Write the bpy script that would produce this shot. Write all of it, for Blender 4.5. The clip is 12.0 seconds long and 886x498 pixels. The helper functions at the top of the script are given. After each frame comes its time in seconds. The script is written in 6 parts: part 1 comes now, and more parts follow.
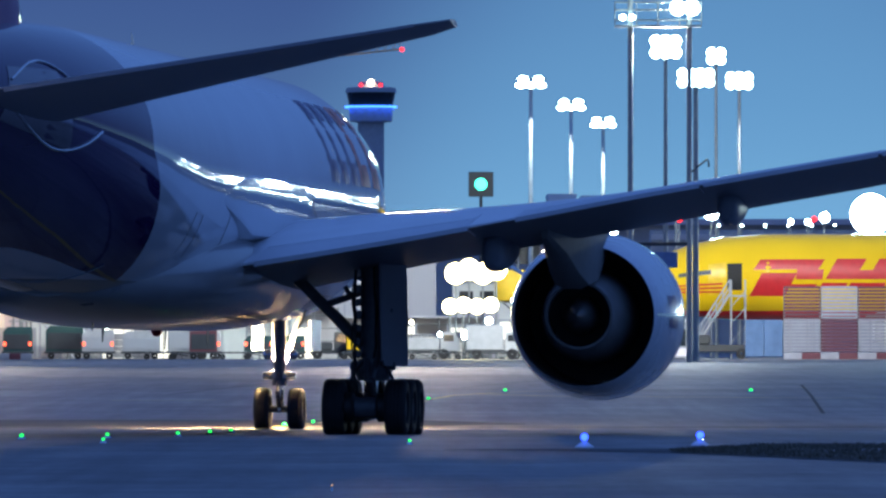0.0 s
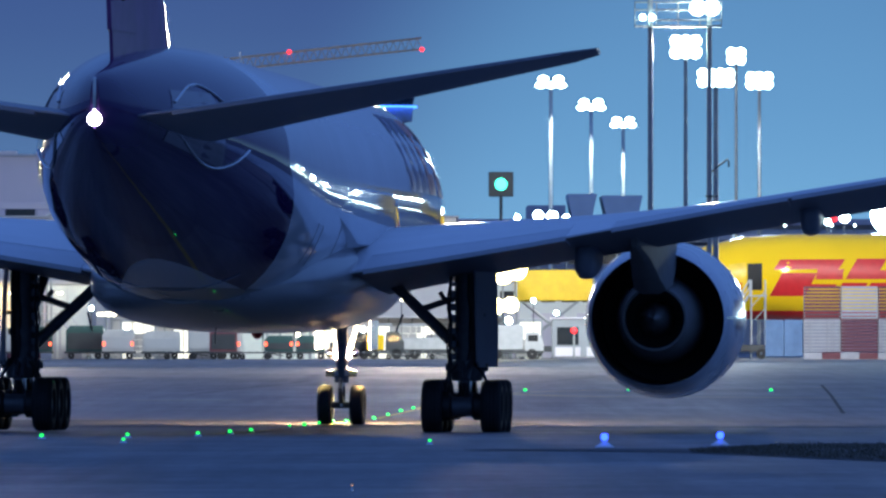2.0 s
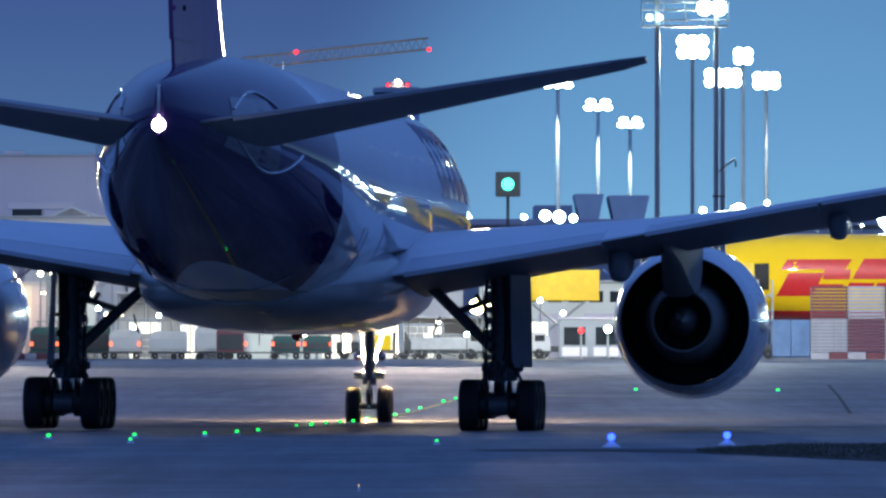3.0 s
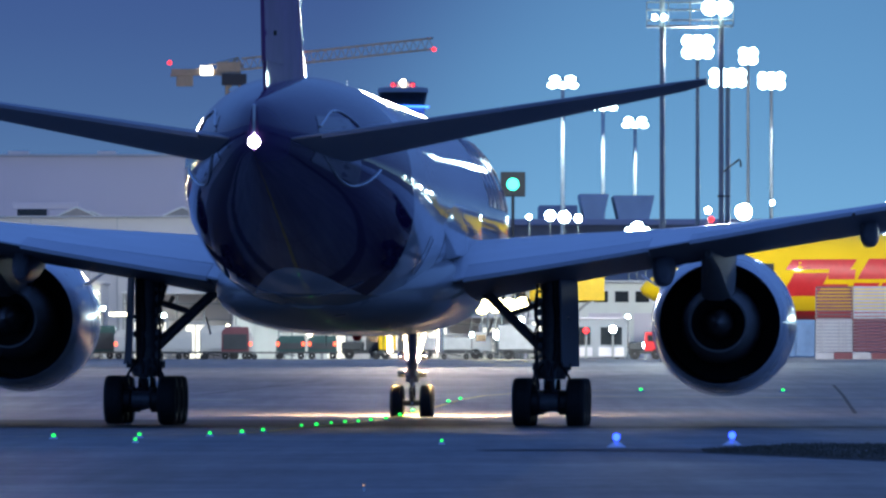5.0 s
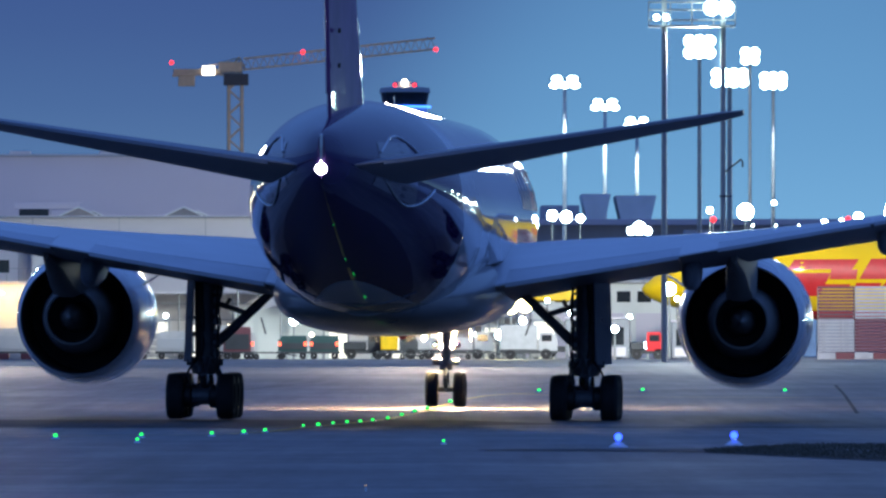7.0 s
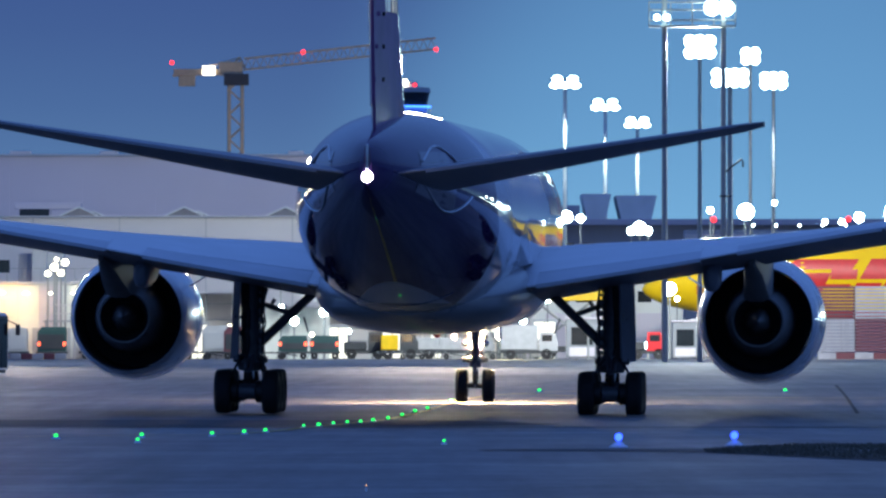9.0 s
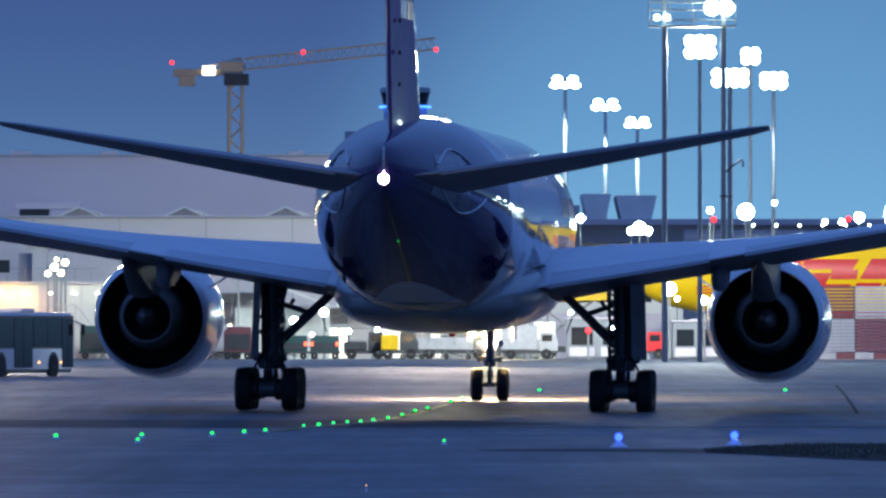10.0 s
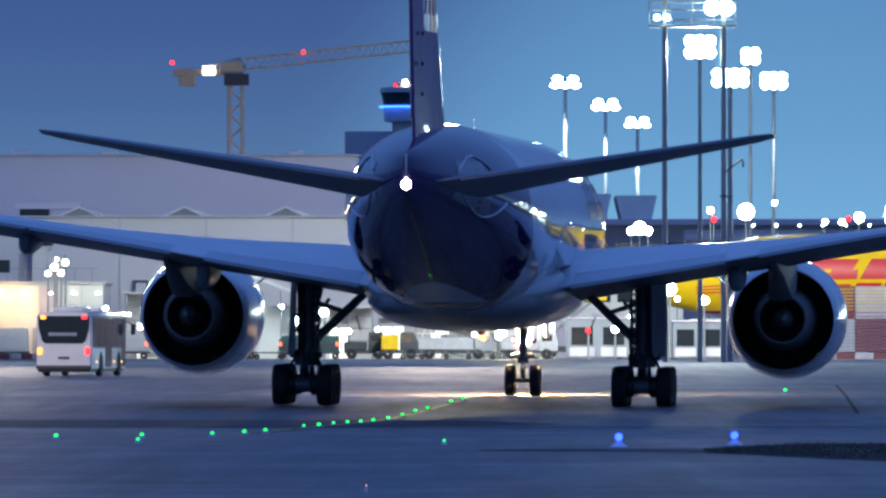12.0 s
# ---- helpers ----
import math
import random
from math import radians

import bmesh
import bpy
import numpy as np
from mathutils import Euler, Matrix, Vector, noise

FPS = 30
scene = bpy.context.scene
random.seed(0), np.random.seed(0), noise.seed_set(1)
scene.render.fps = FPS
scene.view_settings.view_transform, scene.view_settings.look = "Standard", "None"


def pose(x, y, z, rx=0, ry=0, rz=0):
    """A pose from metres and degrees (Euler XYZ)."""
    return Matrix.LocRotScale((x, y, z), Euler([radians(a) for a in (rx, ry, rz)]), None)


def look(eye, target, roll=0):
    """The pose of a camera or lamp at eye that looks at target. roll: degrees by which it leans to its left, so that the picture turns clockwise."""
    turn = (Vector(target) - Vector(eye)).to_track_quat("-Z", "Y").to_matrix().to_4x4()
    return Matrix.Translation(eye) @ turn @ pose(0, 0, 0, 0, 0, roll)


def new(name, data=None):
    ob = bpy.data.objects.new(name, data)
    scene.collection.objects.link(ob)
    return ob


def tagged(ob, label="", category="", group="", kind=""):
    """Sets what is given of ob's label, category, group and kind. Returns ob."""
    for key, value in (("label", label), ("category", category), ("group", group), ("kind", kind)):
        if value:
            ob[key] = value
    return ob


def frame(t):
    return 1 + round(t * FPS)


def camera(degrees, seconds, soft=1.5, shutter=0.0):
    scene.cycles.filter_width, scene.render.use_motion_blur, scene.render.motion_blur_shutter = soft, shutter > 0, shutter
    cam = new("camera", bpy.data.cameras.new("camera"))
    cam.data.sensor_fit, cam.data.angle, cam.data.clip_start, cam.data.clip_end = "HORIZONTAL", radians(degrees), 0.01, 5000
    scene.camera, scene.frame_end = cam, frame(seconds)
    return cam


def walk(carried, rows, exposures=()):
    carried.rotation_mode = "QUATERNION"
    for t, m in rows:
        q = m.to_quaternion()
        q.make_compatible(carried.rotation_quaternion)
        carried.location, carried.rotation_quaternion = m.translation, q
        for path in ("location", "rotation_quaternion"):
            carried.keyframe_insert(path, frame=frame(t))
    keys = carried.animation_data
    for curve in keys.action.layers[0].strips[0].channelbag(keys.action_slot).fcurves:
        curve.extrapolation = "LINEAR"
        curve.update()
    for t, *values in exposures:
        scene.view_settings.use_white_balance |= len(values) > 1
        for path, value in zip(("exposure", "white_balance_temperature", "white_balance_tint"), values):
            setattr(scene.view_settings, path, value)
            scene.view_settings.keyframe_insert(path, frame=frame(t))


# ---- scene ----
CAMERA_HEIGHT = 2.349
cam = camera(5.12, 12.0, soft=2.5)
# tripod head: seconds and pan to the right in degrees
PAN = [(0.0, 0.199), (0.3, 0.211), (0.5, 0.214), (0.7, 0.199), (1.0, 0.163), (1.5, 0.113), (2.0, 0.083), (2.5, 0.060),
       (3.0, 0.043), (4.0, 0.025), (5.0, 0.014), (6.0, 0.007), (7.0, 0.003), (9.0, 0.001), (12.0, 0.0)]
walk(cam, [(t, pose(0, 0, CAMERA_HEIGHT, 90.5178, 0, -a)) for t, a in PAN])

# ---- world: dusk sky, sun gone below the horizon ----
world = bpy.data.worlds.new("dusk_sky")
scene.world = world
world.use_nodes = True
wn, wl = world.node_tree.nodes, world.node_tree.links
wn.clear()
w_out, w_bg = wn.new("ShaderNodeOutputWorld"), wn.new("ShaderNodeBackground")
w_tc, w_sep, w_ramp = wn.new("ShaderNodeTexCoord"), wn.new("ShaderNodeSeparateXYZ"), wn.new("ShaderNodeValToRGB")
wl.new(w_tc.outputs["Generated"], w_sep.inputs[0])
wl.new(w_sep.outputs["Z"], w_ramp.inputs[0])
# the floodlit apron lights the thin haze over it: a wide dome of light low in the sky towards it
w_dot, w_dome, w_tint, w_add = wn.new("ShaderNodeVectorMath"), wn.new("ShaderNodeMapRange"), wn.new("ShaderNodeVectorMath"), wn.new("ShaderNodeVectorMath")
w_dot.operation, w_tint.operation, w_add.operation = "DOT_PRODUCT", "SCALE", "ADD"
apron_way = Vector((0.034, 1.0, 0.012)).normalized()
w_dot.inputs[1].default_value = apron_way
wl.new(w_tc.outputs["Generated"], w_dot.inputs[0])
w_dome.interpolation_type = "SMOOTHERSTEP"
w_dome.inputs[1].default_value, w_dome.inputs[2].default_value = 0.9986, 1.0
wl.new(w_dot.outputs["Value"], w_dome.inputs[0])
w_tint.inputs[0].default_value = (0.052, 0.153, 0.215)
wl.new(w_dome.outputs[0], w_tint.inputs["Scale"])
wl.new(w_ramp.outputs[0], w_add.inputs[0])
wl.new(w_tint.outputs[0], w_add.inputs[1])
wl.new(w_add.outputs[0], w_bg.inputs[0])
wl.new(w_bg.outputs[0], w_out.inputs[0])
stops = [(0.0, (0.13, 0.26, 0.40)), (0.0116, (0.095, 0.195, 0.37)), (0.022, (0.062, 0.132, 0.30)), (0.034, (0.043, 0.088, 0.245)),
         (0.12, (0.055, 0.133, 0.385)), (1.0, (0.065, 0.155, 0.51))]
while len(w_ramp.color_ramp.elements) < len(stops):
    w_ramp.color_ramp.elements.new(0.5)
for el, (pos, col) in zip(w_ramp.color_ramp.elements, stops):
    el.position, el.color = pos, (*col, 1)
w_bg.inputs[1].default_value = 1.0
scene.view_settings.exposure = 0.25


def lamp(name, kind, place, target, power, colour, size=1.0, spot=100):
    data = bpy.data.lights.new(name, kind)
    data.energy, data.color = power, colour
    if kind == "AREA":
        data.size = size
    if kind == "SPOT":
        data.spot_size, data.spot_blend, data.shadow_soft_size = radians(spot), 0.9, size
    ob = new(name, data)
    ob.matrix_world = look(place, target)
    return tagged(ob, kind="structure")


COOL = (0.78, 0.95, 1.0)
WARM = (1.0, 0.86, 0.62)
# floodlights over the far apron, and those that face across the taxiway
# the first is an unseen lamp, added to brighten the crane
lamp("crane_fill_light", "SPOT", (-12, 1165, 8), (-20, 1200, 33), 13000, (1.0, 0.9, 0.78), 0.8, 70)
lamp("apron_light", "SPOT", (9.0, 655, 24), (-2, 705, 0), 30000, COOL, 0.8, 130)
lamp("apron_light", "SPOT", (24.5, 660, 23), (27, 704, 3), 42000, (1.0, 0.97, 0.9), 0.8, 125)
lamp("apron_light", "SPOT", (-26.0, 684, 11), (-24, 702, 2), 2400, (1.0, 0.97, 0.80), 0.5, 150)
lamp("apron_light", "SPOT", (6.0, 662, 16), (2, 702, 1), 17000, (0.95, 1.0, 0.93), 0.6, 130)
lamp("wall_lamp", "SPOT", (-30.6, 697.2, 6.3), (-30.3, 700, 3.2), 800, (1.0, 0.55, 0.16), 0.1, 120)
# unseen lamp aimed at the bus alone, added to brighten it
lamp("bus_fill_light", "SPOT", (-62, 415, 20), (-18, 456, 1.5), 75000, (1.0, 0.93, 0.86), 0.6, 24)
lamp("apron_light", "SPOT", (16.5, 636, 21), (-8, 560, 0), 20000, (0.9, 1.0, 0.98), 0.8, 140)
lamp("apron_light", "SPOT", (-40, 640, 21), (-20, 560, 0), 22000, (0.9, 1.0, 0.98), 0.8, 140)
for fx, fy, fz in ((11.1, 900, 24.4), (16.4, 1000, 24.7), (21.6, 1100, 25.1), (24.9, 746, 20.6)):
    lamp("mast_light", "SPOT", (fx, fy - 1.6, fz), (fx, fy, 4), 9000, COOL, 0.4, 60)
for fx, fp in ((-30, 42000), (0, 54000)):
    lamp("taxiway_floodlight", "SPOT", (fx, 626, 23), (fx * 0.4, 330, 0), fp, (1.0, 0.88, 0.72), 2.5, 30)


# ---- materials ----
def mat(name, colour, rough=0.5, metal=0.0, vary=0.15, scale=2.0, bump=0.0, coat=0.0, fine=40.0, spec=0.5):
    m = bpy.data.materials.new(name)
    m.use_nodes = True
    nd, ln = m.node_tree.nodes, m.node_tree.links
    b = nd["Principled BSDF"]
    tc = nd.new("ShaderNodeTexCoord")
    n1, n2 = nd.new("ShaderNodeTexNoise"), nd.new("ShaderNodeTexNoise")
    n1.inputs["Scale"].default_value, n1.inputs["Detail"].default_value = scale, 5
    n2.inputs["Scale"].default_value, n2.inputs["Detail"].default_value = fine, 3
    ln.new(tc.outputs["Object"], n1.inputs["Vector"])
    ln.new(tc.outputs["Object"], n2.inputs["Vector"])
    add = nd.new("ShaderNodeMath")
    add.operation = "MULTIPLY_ADD"
    add.inputs[1].default_value = 0.35
    ln.new(n2.outputs[0], add.inputs[0])
    ln.new(n1.outputs[0], add.inputs[2])
    mr = nd.new("ShaderNodeMapRange")
    mr.inputs[1].default_value, mr.inputs[2].default_value = 0.35, 1.0
    mr.inputs[3].default_value, mr.inputs[4].default_value = 1 - vary, 1 + vary
    ln.new(add.outputs[0], mr.inputs[0])
    mul = nd.new("ShaderNodeVectorMath")
    mul.operation = "SCALE"
    mul.inputs[0].default_value = colour
    ln.new(mr.outputs[0], mul.inputs["Scale"])
    ln.new(mul.outputs[0], b.inputs["Base Color"])
    rr = nd.new("ShaderNodeMapRange")
    rr.inputs[3].default_value, rr.inputs[4].default_value = max(0.02, rough * 0.8), min(1, rough * 1.2)
    ln.new(n1.outputs[0], rr.inputs[0])
    ln.new(rr.outputs[0], b.inputs["Roughness"])
    b.inputs["Metallic"].default_value = metal
    b.inputs["Coat Weight"].default_value = coat
    b.inputs["Coat Roughness"].default_value = 0.03
    b.inputs["Specular IOR Level"].default_value = spec
    if bump:
        bp = nd.new("ShaderNodeBump")
        bp.inputs["Strength"].default_value, bp.inputs["Distance"].default_value = bump, 0.02
        ln.new(add.outputs[0], bp.inputs["Height"])
        ln.new(bp.outputs[0], b.inputs["Normal"])
    return m


def glow(name, colour, strength):
    m = bpy.data.materials.new(name)
    m.use_nodes = True
    b = m.node_tree.nodes["Principled BSDF"]
    b.inputs["Base Color"].default_value = (*colour, 1)
    b.inputs["Emission Color"].default_value = (*colour, 1)
    b.inputs["Emission Strength"].default_value = strength
    return m


M_TYRE = mat("tyre_rubber", (0.018, 0.018, 0.02), 0.75, bump=0.2)
M_RIM = mat("wheel_rim_metal", (0.25, 0.25, 0.26), 0.4, 0.7)
M_STRUT = mat("gear_grey_paint", (0.12, 0.125, 0.135), 0.42, 0.2, 0.25, 6)
M_CHROME = mat("oleo_chrome", (0.75, 0.75, 0.77), 0.12, 1.0)
M_HOSE = mat("black_hose", (0.02, 0.02, 0.02), 0.5)
M_WING = mat("wing_grey_paint", (0.74, 0.76, 0.79), 0.38, 0.0, 0.10, 0.6, coat=0.2)
M_FLAP = mat("flap_grey_paint", (0.56, 0.58, 0.62), 0.4, 0.0, 0.12, 0.8)
# darker grey for wing undersides, their shade put into the colour; also gear doors
M_WINGLOW = mat("wing_shade_and_door_grey", (0.20, 0.20, 0.22), 0.45, 0.0, 0.18, 0.8)
M_STAB = mat("stabiliser_grey_paint", (0.26, 0.27, 0.31), 0.4, 0.0, 0.12, 0.8)
M_WHITE = mat("white_gloss_paint", (0.78, 0.79, 0.80), 0.25, 0.0, 0.06, 0.5, coat=0.6)
M_COWL = mat("cowl_white_paint", (0.74, 0.75, 0.78), 0.28, 0.0, 0.08, 0.7, coat=0.9)
M_DUCT = mat("fan_duct_dark", (0.13, 0.125, 0.12), 0.5, 0.0)
M_CORE = mat("exhaust_nickel", (0.26, 0.25, 0.24), 0.4, 0.3, 0.25, 3)
M_PLUG = mat("exhaust_plug_metal", (0.16, 0.15, 0.14), 0.45, 0.6, 0.25, 3)
M_PYLON = mat("pylon_bronze_metal", (0.20, 0.185, 0.17), 0.62, 0.0, 0.25, 3)
M_SOOT = mat("sooty_metal", (0.03, 0.028, 0.027), 0.6, 0.4)
M_METAL = mat("bare_aluminium", (0.62, 0.63, 0.65), 0.25, 1.0)
M_SLAT = mat("polished_slat", (0.66, 0.68, 0.70), 0.10, 1.0)
M_ORANGE = mat("logo_orange_red", (0.75, 0.10, 0.03), 0.3)
M_LETTER = mat("logo_purple", (0.06, 0.02, 0.16), 0.3)


def body_paint(name, main, tail, belly):
    """Fuselage paint: main colour, tail colour aft of a slanted line, belly colour below; all laid out in the aircraft's metres."""
    m = mat(name, main, 0.035, 0.0, 0.05, 0.4, spec=0.42)
    nd, ln = m.node_tree.nodes, m.node_tree.links
    b = nd["Principled BSDF"]
    base = b.inputs["Base Color"].links[0].from_socket
    tc, sp = nd.new("ShaderNodeTexCoord"), nd.new("ShaderNodeSeparateXYZ")
    ln.new(tc.outputs["Object"], sp.inputs[0])

    def math_node(op, a, c):
        k = nd.new("ShaderNodeMath")
        k.operation = op
        for i, v in enumerate((a, c)):
            if isinstance(v, (int, float)):
                k.inputs[i].default_value = v
            else:
                ln.new(v, k.inputs[i])
        return k.outputs[0]

    x, y, z = sp.outputs
    # edge of the tail colour: slants aft as it climbs, upright over the crown
    edge = math_node("MAXIMUM", math_node("ADD", math_node("MULTIPLY", z, -1.45), -9.1), -18.1)
    in_tail = math_node("LESS_THAN", y, edge)
    # rounded end of the belly colour under the tail
    wide = math_node("MULTIPLY", math_node("ADD", y, 20.3), 0.33)
    in_belly = math_node("LESS_THAN", math_node("MULTIPLY", x, x), wide)
    low = math_node("LESS_THAN", z, 5.0)
    in_belly = math_node("MULTIPLY", in_belly, low)
    mask = math_node("MULTIPLY", in_tail, math_node("SUBTRACT", 1.0, in_belly))
    m1 = nd.new("ShaderNodeMix")
    m1.data_type = "RGBA"
    ln.new(mask, m1.inputs[0])
    m2 = nd.new("ShaderNodeMix")
    m2.data_type = "RGBA"
    ln.new(math_node("LESS_THAN", z, 3.42), m2.inputs[0])
    ln.new(base, m2.inputs[6])
    m2.inputs[7].default_value = (*belly, 1)
    ln.new(m2.outputs[2], m1.inputs[6])
    m1.inputs[7].default_value = (*tail, 1)
    ln.new(m1.outputs[2], b.inputs["Base Color"])
    # skin between the frames is never quite flat
    wave, dent = nd.new("ShaderNodeTexNoise"), nd.new("ShaderNodeBump")
    wave.inputs["Scale"].default_value, wave.inputs["Detail"].default_value = 1.3, 2
    ln.new(tc.outputs["Object"], wave.inputs["Vector"])
    dent.inputs["Strength"].default_value, dent.inputs["Distance"].default_value = 0.6, 0.004
    ln.new(wave.outputs[0], dent.inputs["Height"])
    ln.new(dent.outputs[0], b.inputs["Normal"])
    return m


M_BODY = body_paint("white_and_purple_livery", (0.72, 0.73, 0.76), (0.045, 0.020, 0.105), (0.34, 0.33, 0.32))
M_PURPLE = mat("tail_purple_paint", (0.25, 0.09, 0.23), 0.30, vary=0.25, scale=0.9, coat=0.5, spec=0.0)
M_YELLOWBODY = body_paint("yellow_livery", (0.85, 0.55, 0.01), (0.85, 0.55, 0.01), (0.55, 0.02, 0.02))
M_YELLOW = mat("yellow_paint", (0.82, 0.52, 0.01), 0.35)
M_RED = mat("red_paint", (0.58, 0.02, 0.025), 0.4)
M_DARK = mat("dark_opening", (0.01, 0.01, 0.012), 0.7)

G_TAIL = glow("tail_strobe_glow", (1.0, 0.98, 0.95), 30)
G_TAXI = glow("taxi_light_glow", (1.0, 0.70, 0.38), 30000)
G_GREEN = glow("green_lens_glow", (0.02, 1.0, 0.12), 1.6)
G_BLUE = glow("blue_lens_glow", (0.022, 0.065, 1.0), 5.5)
G_RED = glow("red_lens_glow", (1.0, 0.02, 0.025), 4)
G_AMBER = glow("amber_lens_glow", (1.0, 0.28, 0.03), 4)
G_FLOOD = glow("floodlight_glow", (0.70, 0.97, 1.0), 80)
G_MAST = glow("mast_floodlight_glow", (0.70, 0.97, 1.0), 14)
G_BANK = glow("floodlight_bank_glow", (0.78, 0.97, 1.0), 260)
G_WARMLAMP = glow("warm_lamp_glow", (1.0, 0.88, 0.62), 14)
G_WARMFAR = glow("warm_floodlight_glow", (1.0, 0.85, 0.58), 90)
G_YELLAMP = glow("yellow_glare_glow", (1.0, 0.82, 0.36), 22)
G_AMBERSMALL = glow("amber_marker_glow", (1.0, 0.5, 0.15), 3)
G_BLUERING = glow("blue_ring_glow", (0.05, 0.22, 1.0), 3.5)


# ---- mesh helpers ----
def part(name, bm, material, parent=None, label="", smooth=True):
    bmesh.ops.recalc_face_normals(bm, faces=bm.faces)
    me = bpy.data.meshes.new(name)
    bm.to_mesh(me)
    bm.free()
    for p in me.polygons:
        p.use_smooth = smooth
    if smooth:
        me.set_sharp_from_angle(angle=radians(38))
    me.materials.append(material)
    ob = new(name, me)
    if parent:
        ob.parent = parent
    if label:
        ob["label"] = label
    return ob


def box(bm, lo, hi, bev=0.0):
    """A bevelled box between two corners, added to bm."""
    r = bmesh.ops.create_cube(bm, size=1)
    vs = r["verts"]
    for v in vs:
        v.co = Vector([(l + h) / 2 + c * (h - l) for l, h, c in zip(lo, hi, v.co)])
    if bev:
        es = list({e for v in vs for e in v.link_edges})
        bmesh.ops.bevel(bm, geom=es, offset=bev, segments=1, affect="EDGES")
    return bm


def boxed(name, lo, hi, material, parent=None, bev=0.02, label=""):
    return part(name, box(bmesh.new(), lo, hi, bev), material, parent, label)


def rod(bm, a, b, r, r2=None, seg=12):
    a, b = Vector(a), Vector(b)
    r2 = r if r2 is None else r2
    q = (b - a).to_track_quat("Z", "Y").to_matrix()
    rings = []
    for c, rad in ((a, r), (b, r2)):
        rings.append([bm.verts.new(c + q @ Vector((rad * math.cos(k * math.tau / seg), rad * math.sin(k * math.tau / seg), 0))) for k in range(seg)])
    for k in range(seg):
        bm.faces.new((rings[0][k], rings[0][(k + 1) % seg], rings[1][(k + 1) % seg], rings[1][k]))
    bm.faces.new(rings[0][::-1])
    bm.faces.new(rings[1])
    return bm


def loft(bm, rings, close=True, caps=True):
    """Skins a list of rings of points."""
    vr = [[bm.verts.new(p) for p in ring] for ring in rings]
    n = len(vr[0])
    for a, b in zip(vr, vr[1:]):
        for k in range(n if close else n - 1):
            bm.faces.new((a[k], a[(k + 1) % n], b[(k + 1) % n], b[k]))
    if caps:
        bm.faces.new(vr[0][::-1])
        bm.faces.new(vr[-1])
    return bm


def tube(bm, pts, r, seg=8):
    """A bent round bar through the points."""
    rings = []
    for k, p in enumerate(pts):
        d = (Vector(pts[min(k + 1, len(pts) - 1)]) - Vector(pts[max(k - 1, 0)])).normalized()
        u = d.orthogonal().normalized() if not rings else (u - d * u.dot(d)).normalized()
        v = d.cross(u)
        rings.append([Vector(p) + (u * math.cos(i * math.tau / seg) + v * math.sin(i * math.tau / seg)) * r for i in range(seg)])
    return loft(bm, rings)


def turned(bm, profile, axis="Y", centre=(0, 0, 0), seg=40, caps=False):
    """A lathe shape: profile of (along, radius)."""
    rings = []
    for s, r in profile:
        ring = []
        for k in range(seg):
            c, d = r * math.cos(k * math.tau / seg), r * math.sin(k * math.tau / seg)
            p = {"Y": (c, s, d), "X": (s, c, d), "Z": (c, d, s)}[axis]
            ring.append(Vector(p) + Vector(centre))
        rings.append(ring)
    return loft(bm, rings, True, caps)


def empty(name, m=None):
    ob = new(name)
    if m is not None:
        ob.matrix_world = m
    return ob


def airfoil(le, te, thick, n=14, camber=0.0):
    """A ring of points round a wing section from its leading to its trailing edge point; thick in metres, upright."""
    le, te = Vector(le), Vector(te)
    up, low = [], []
    for i in range(n + 1):
        s = 0.5 - 0.5 * math.cos(math.pi * i / n)
        h = 5 * thick * (0.2969 * math.sqrt(s) - 0.126 * s - 0.3516 * s * s + 0.2843 * s ** 3 - 0.1015 * s ** 4)
        mid = le.lerp(te, s) + Vector((0, 0, camber * math.sin(math.pi * s)))
        up.append(mid + Vector((0, 0, h + 0.012)))
        low.append(mid - Vector((0, 0, h + 0.012)))
    return up + low[::-1][:-1]


# ---- ground ----
PROFILE = [(-300, .5), (100, .5), (140, .49), (170, .45), (200, .36), (215, .24), (230, .125), (250, .03), (270, 0), (290, .027),
           (310, .105), (330, .22), (348, .35), (380, .45), (450, .62), (560, .78), (680, .9), (900, 1.0), (4800, 1.0)]


def ground_height(y):
    return float(np.interp(y, [p[0] for p in PROFILE], [p[1] for p in PROFILE]))


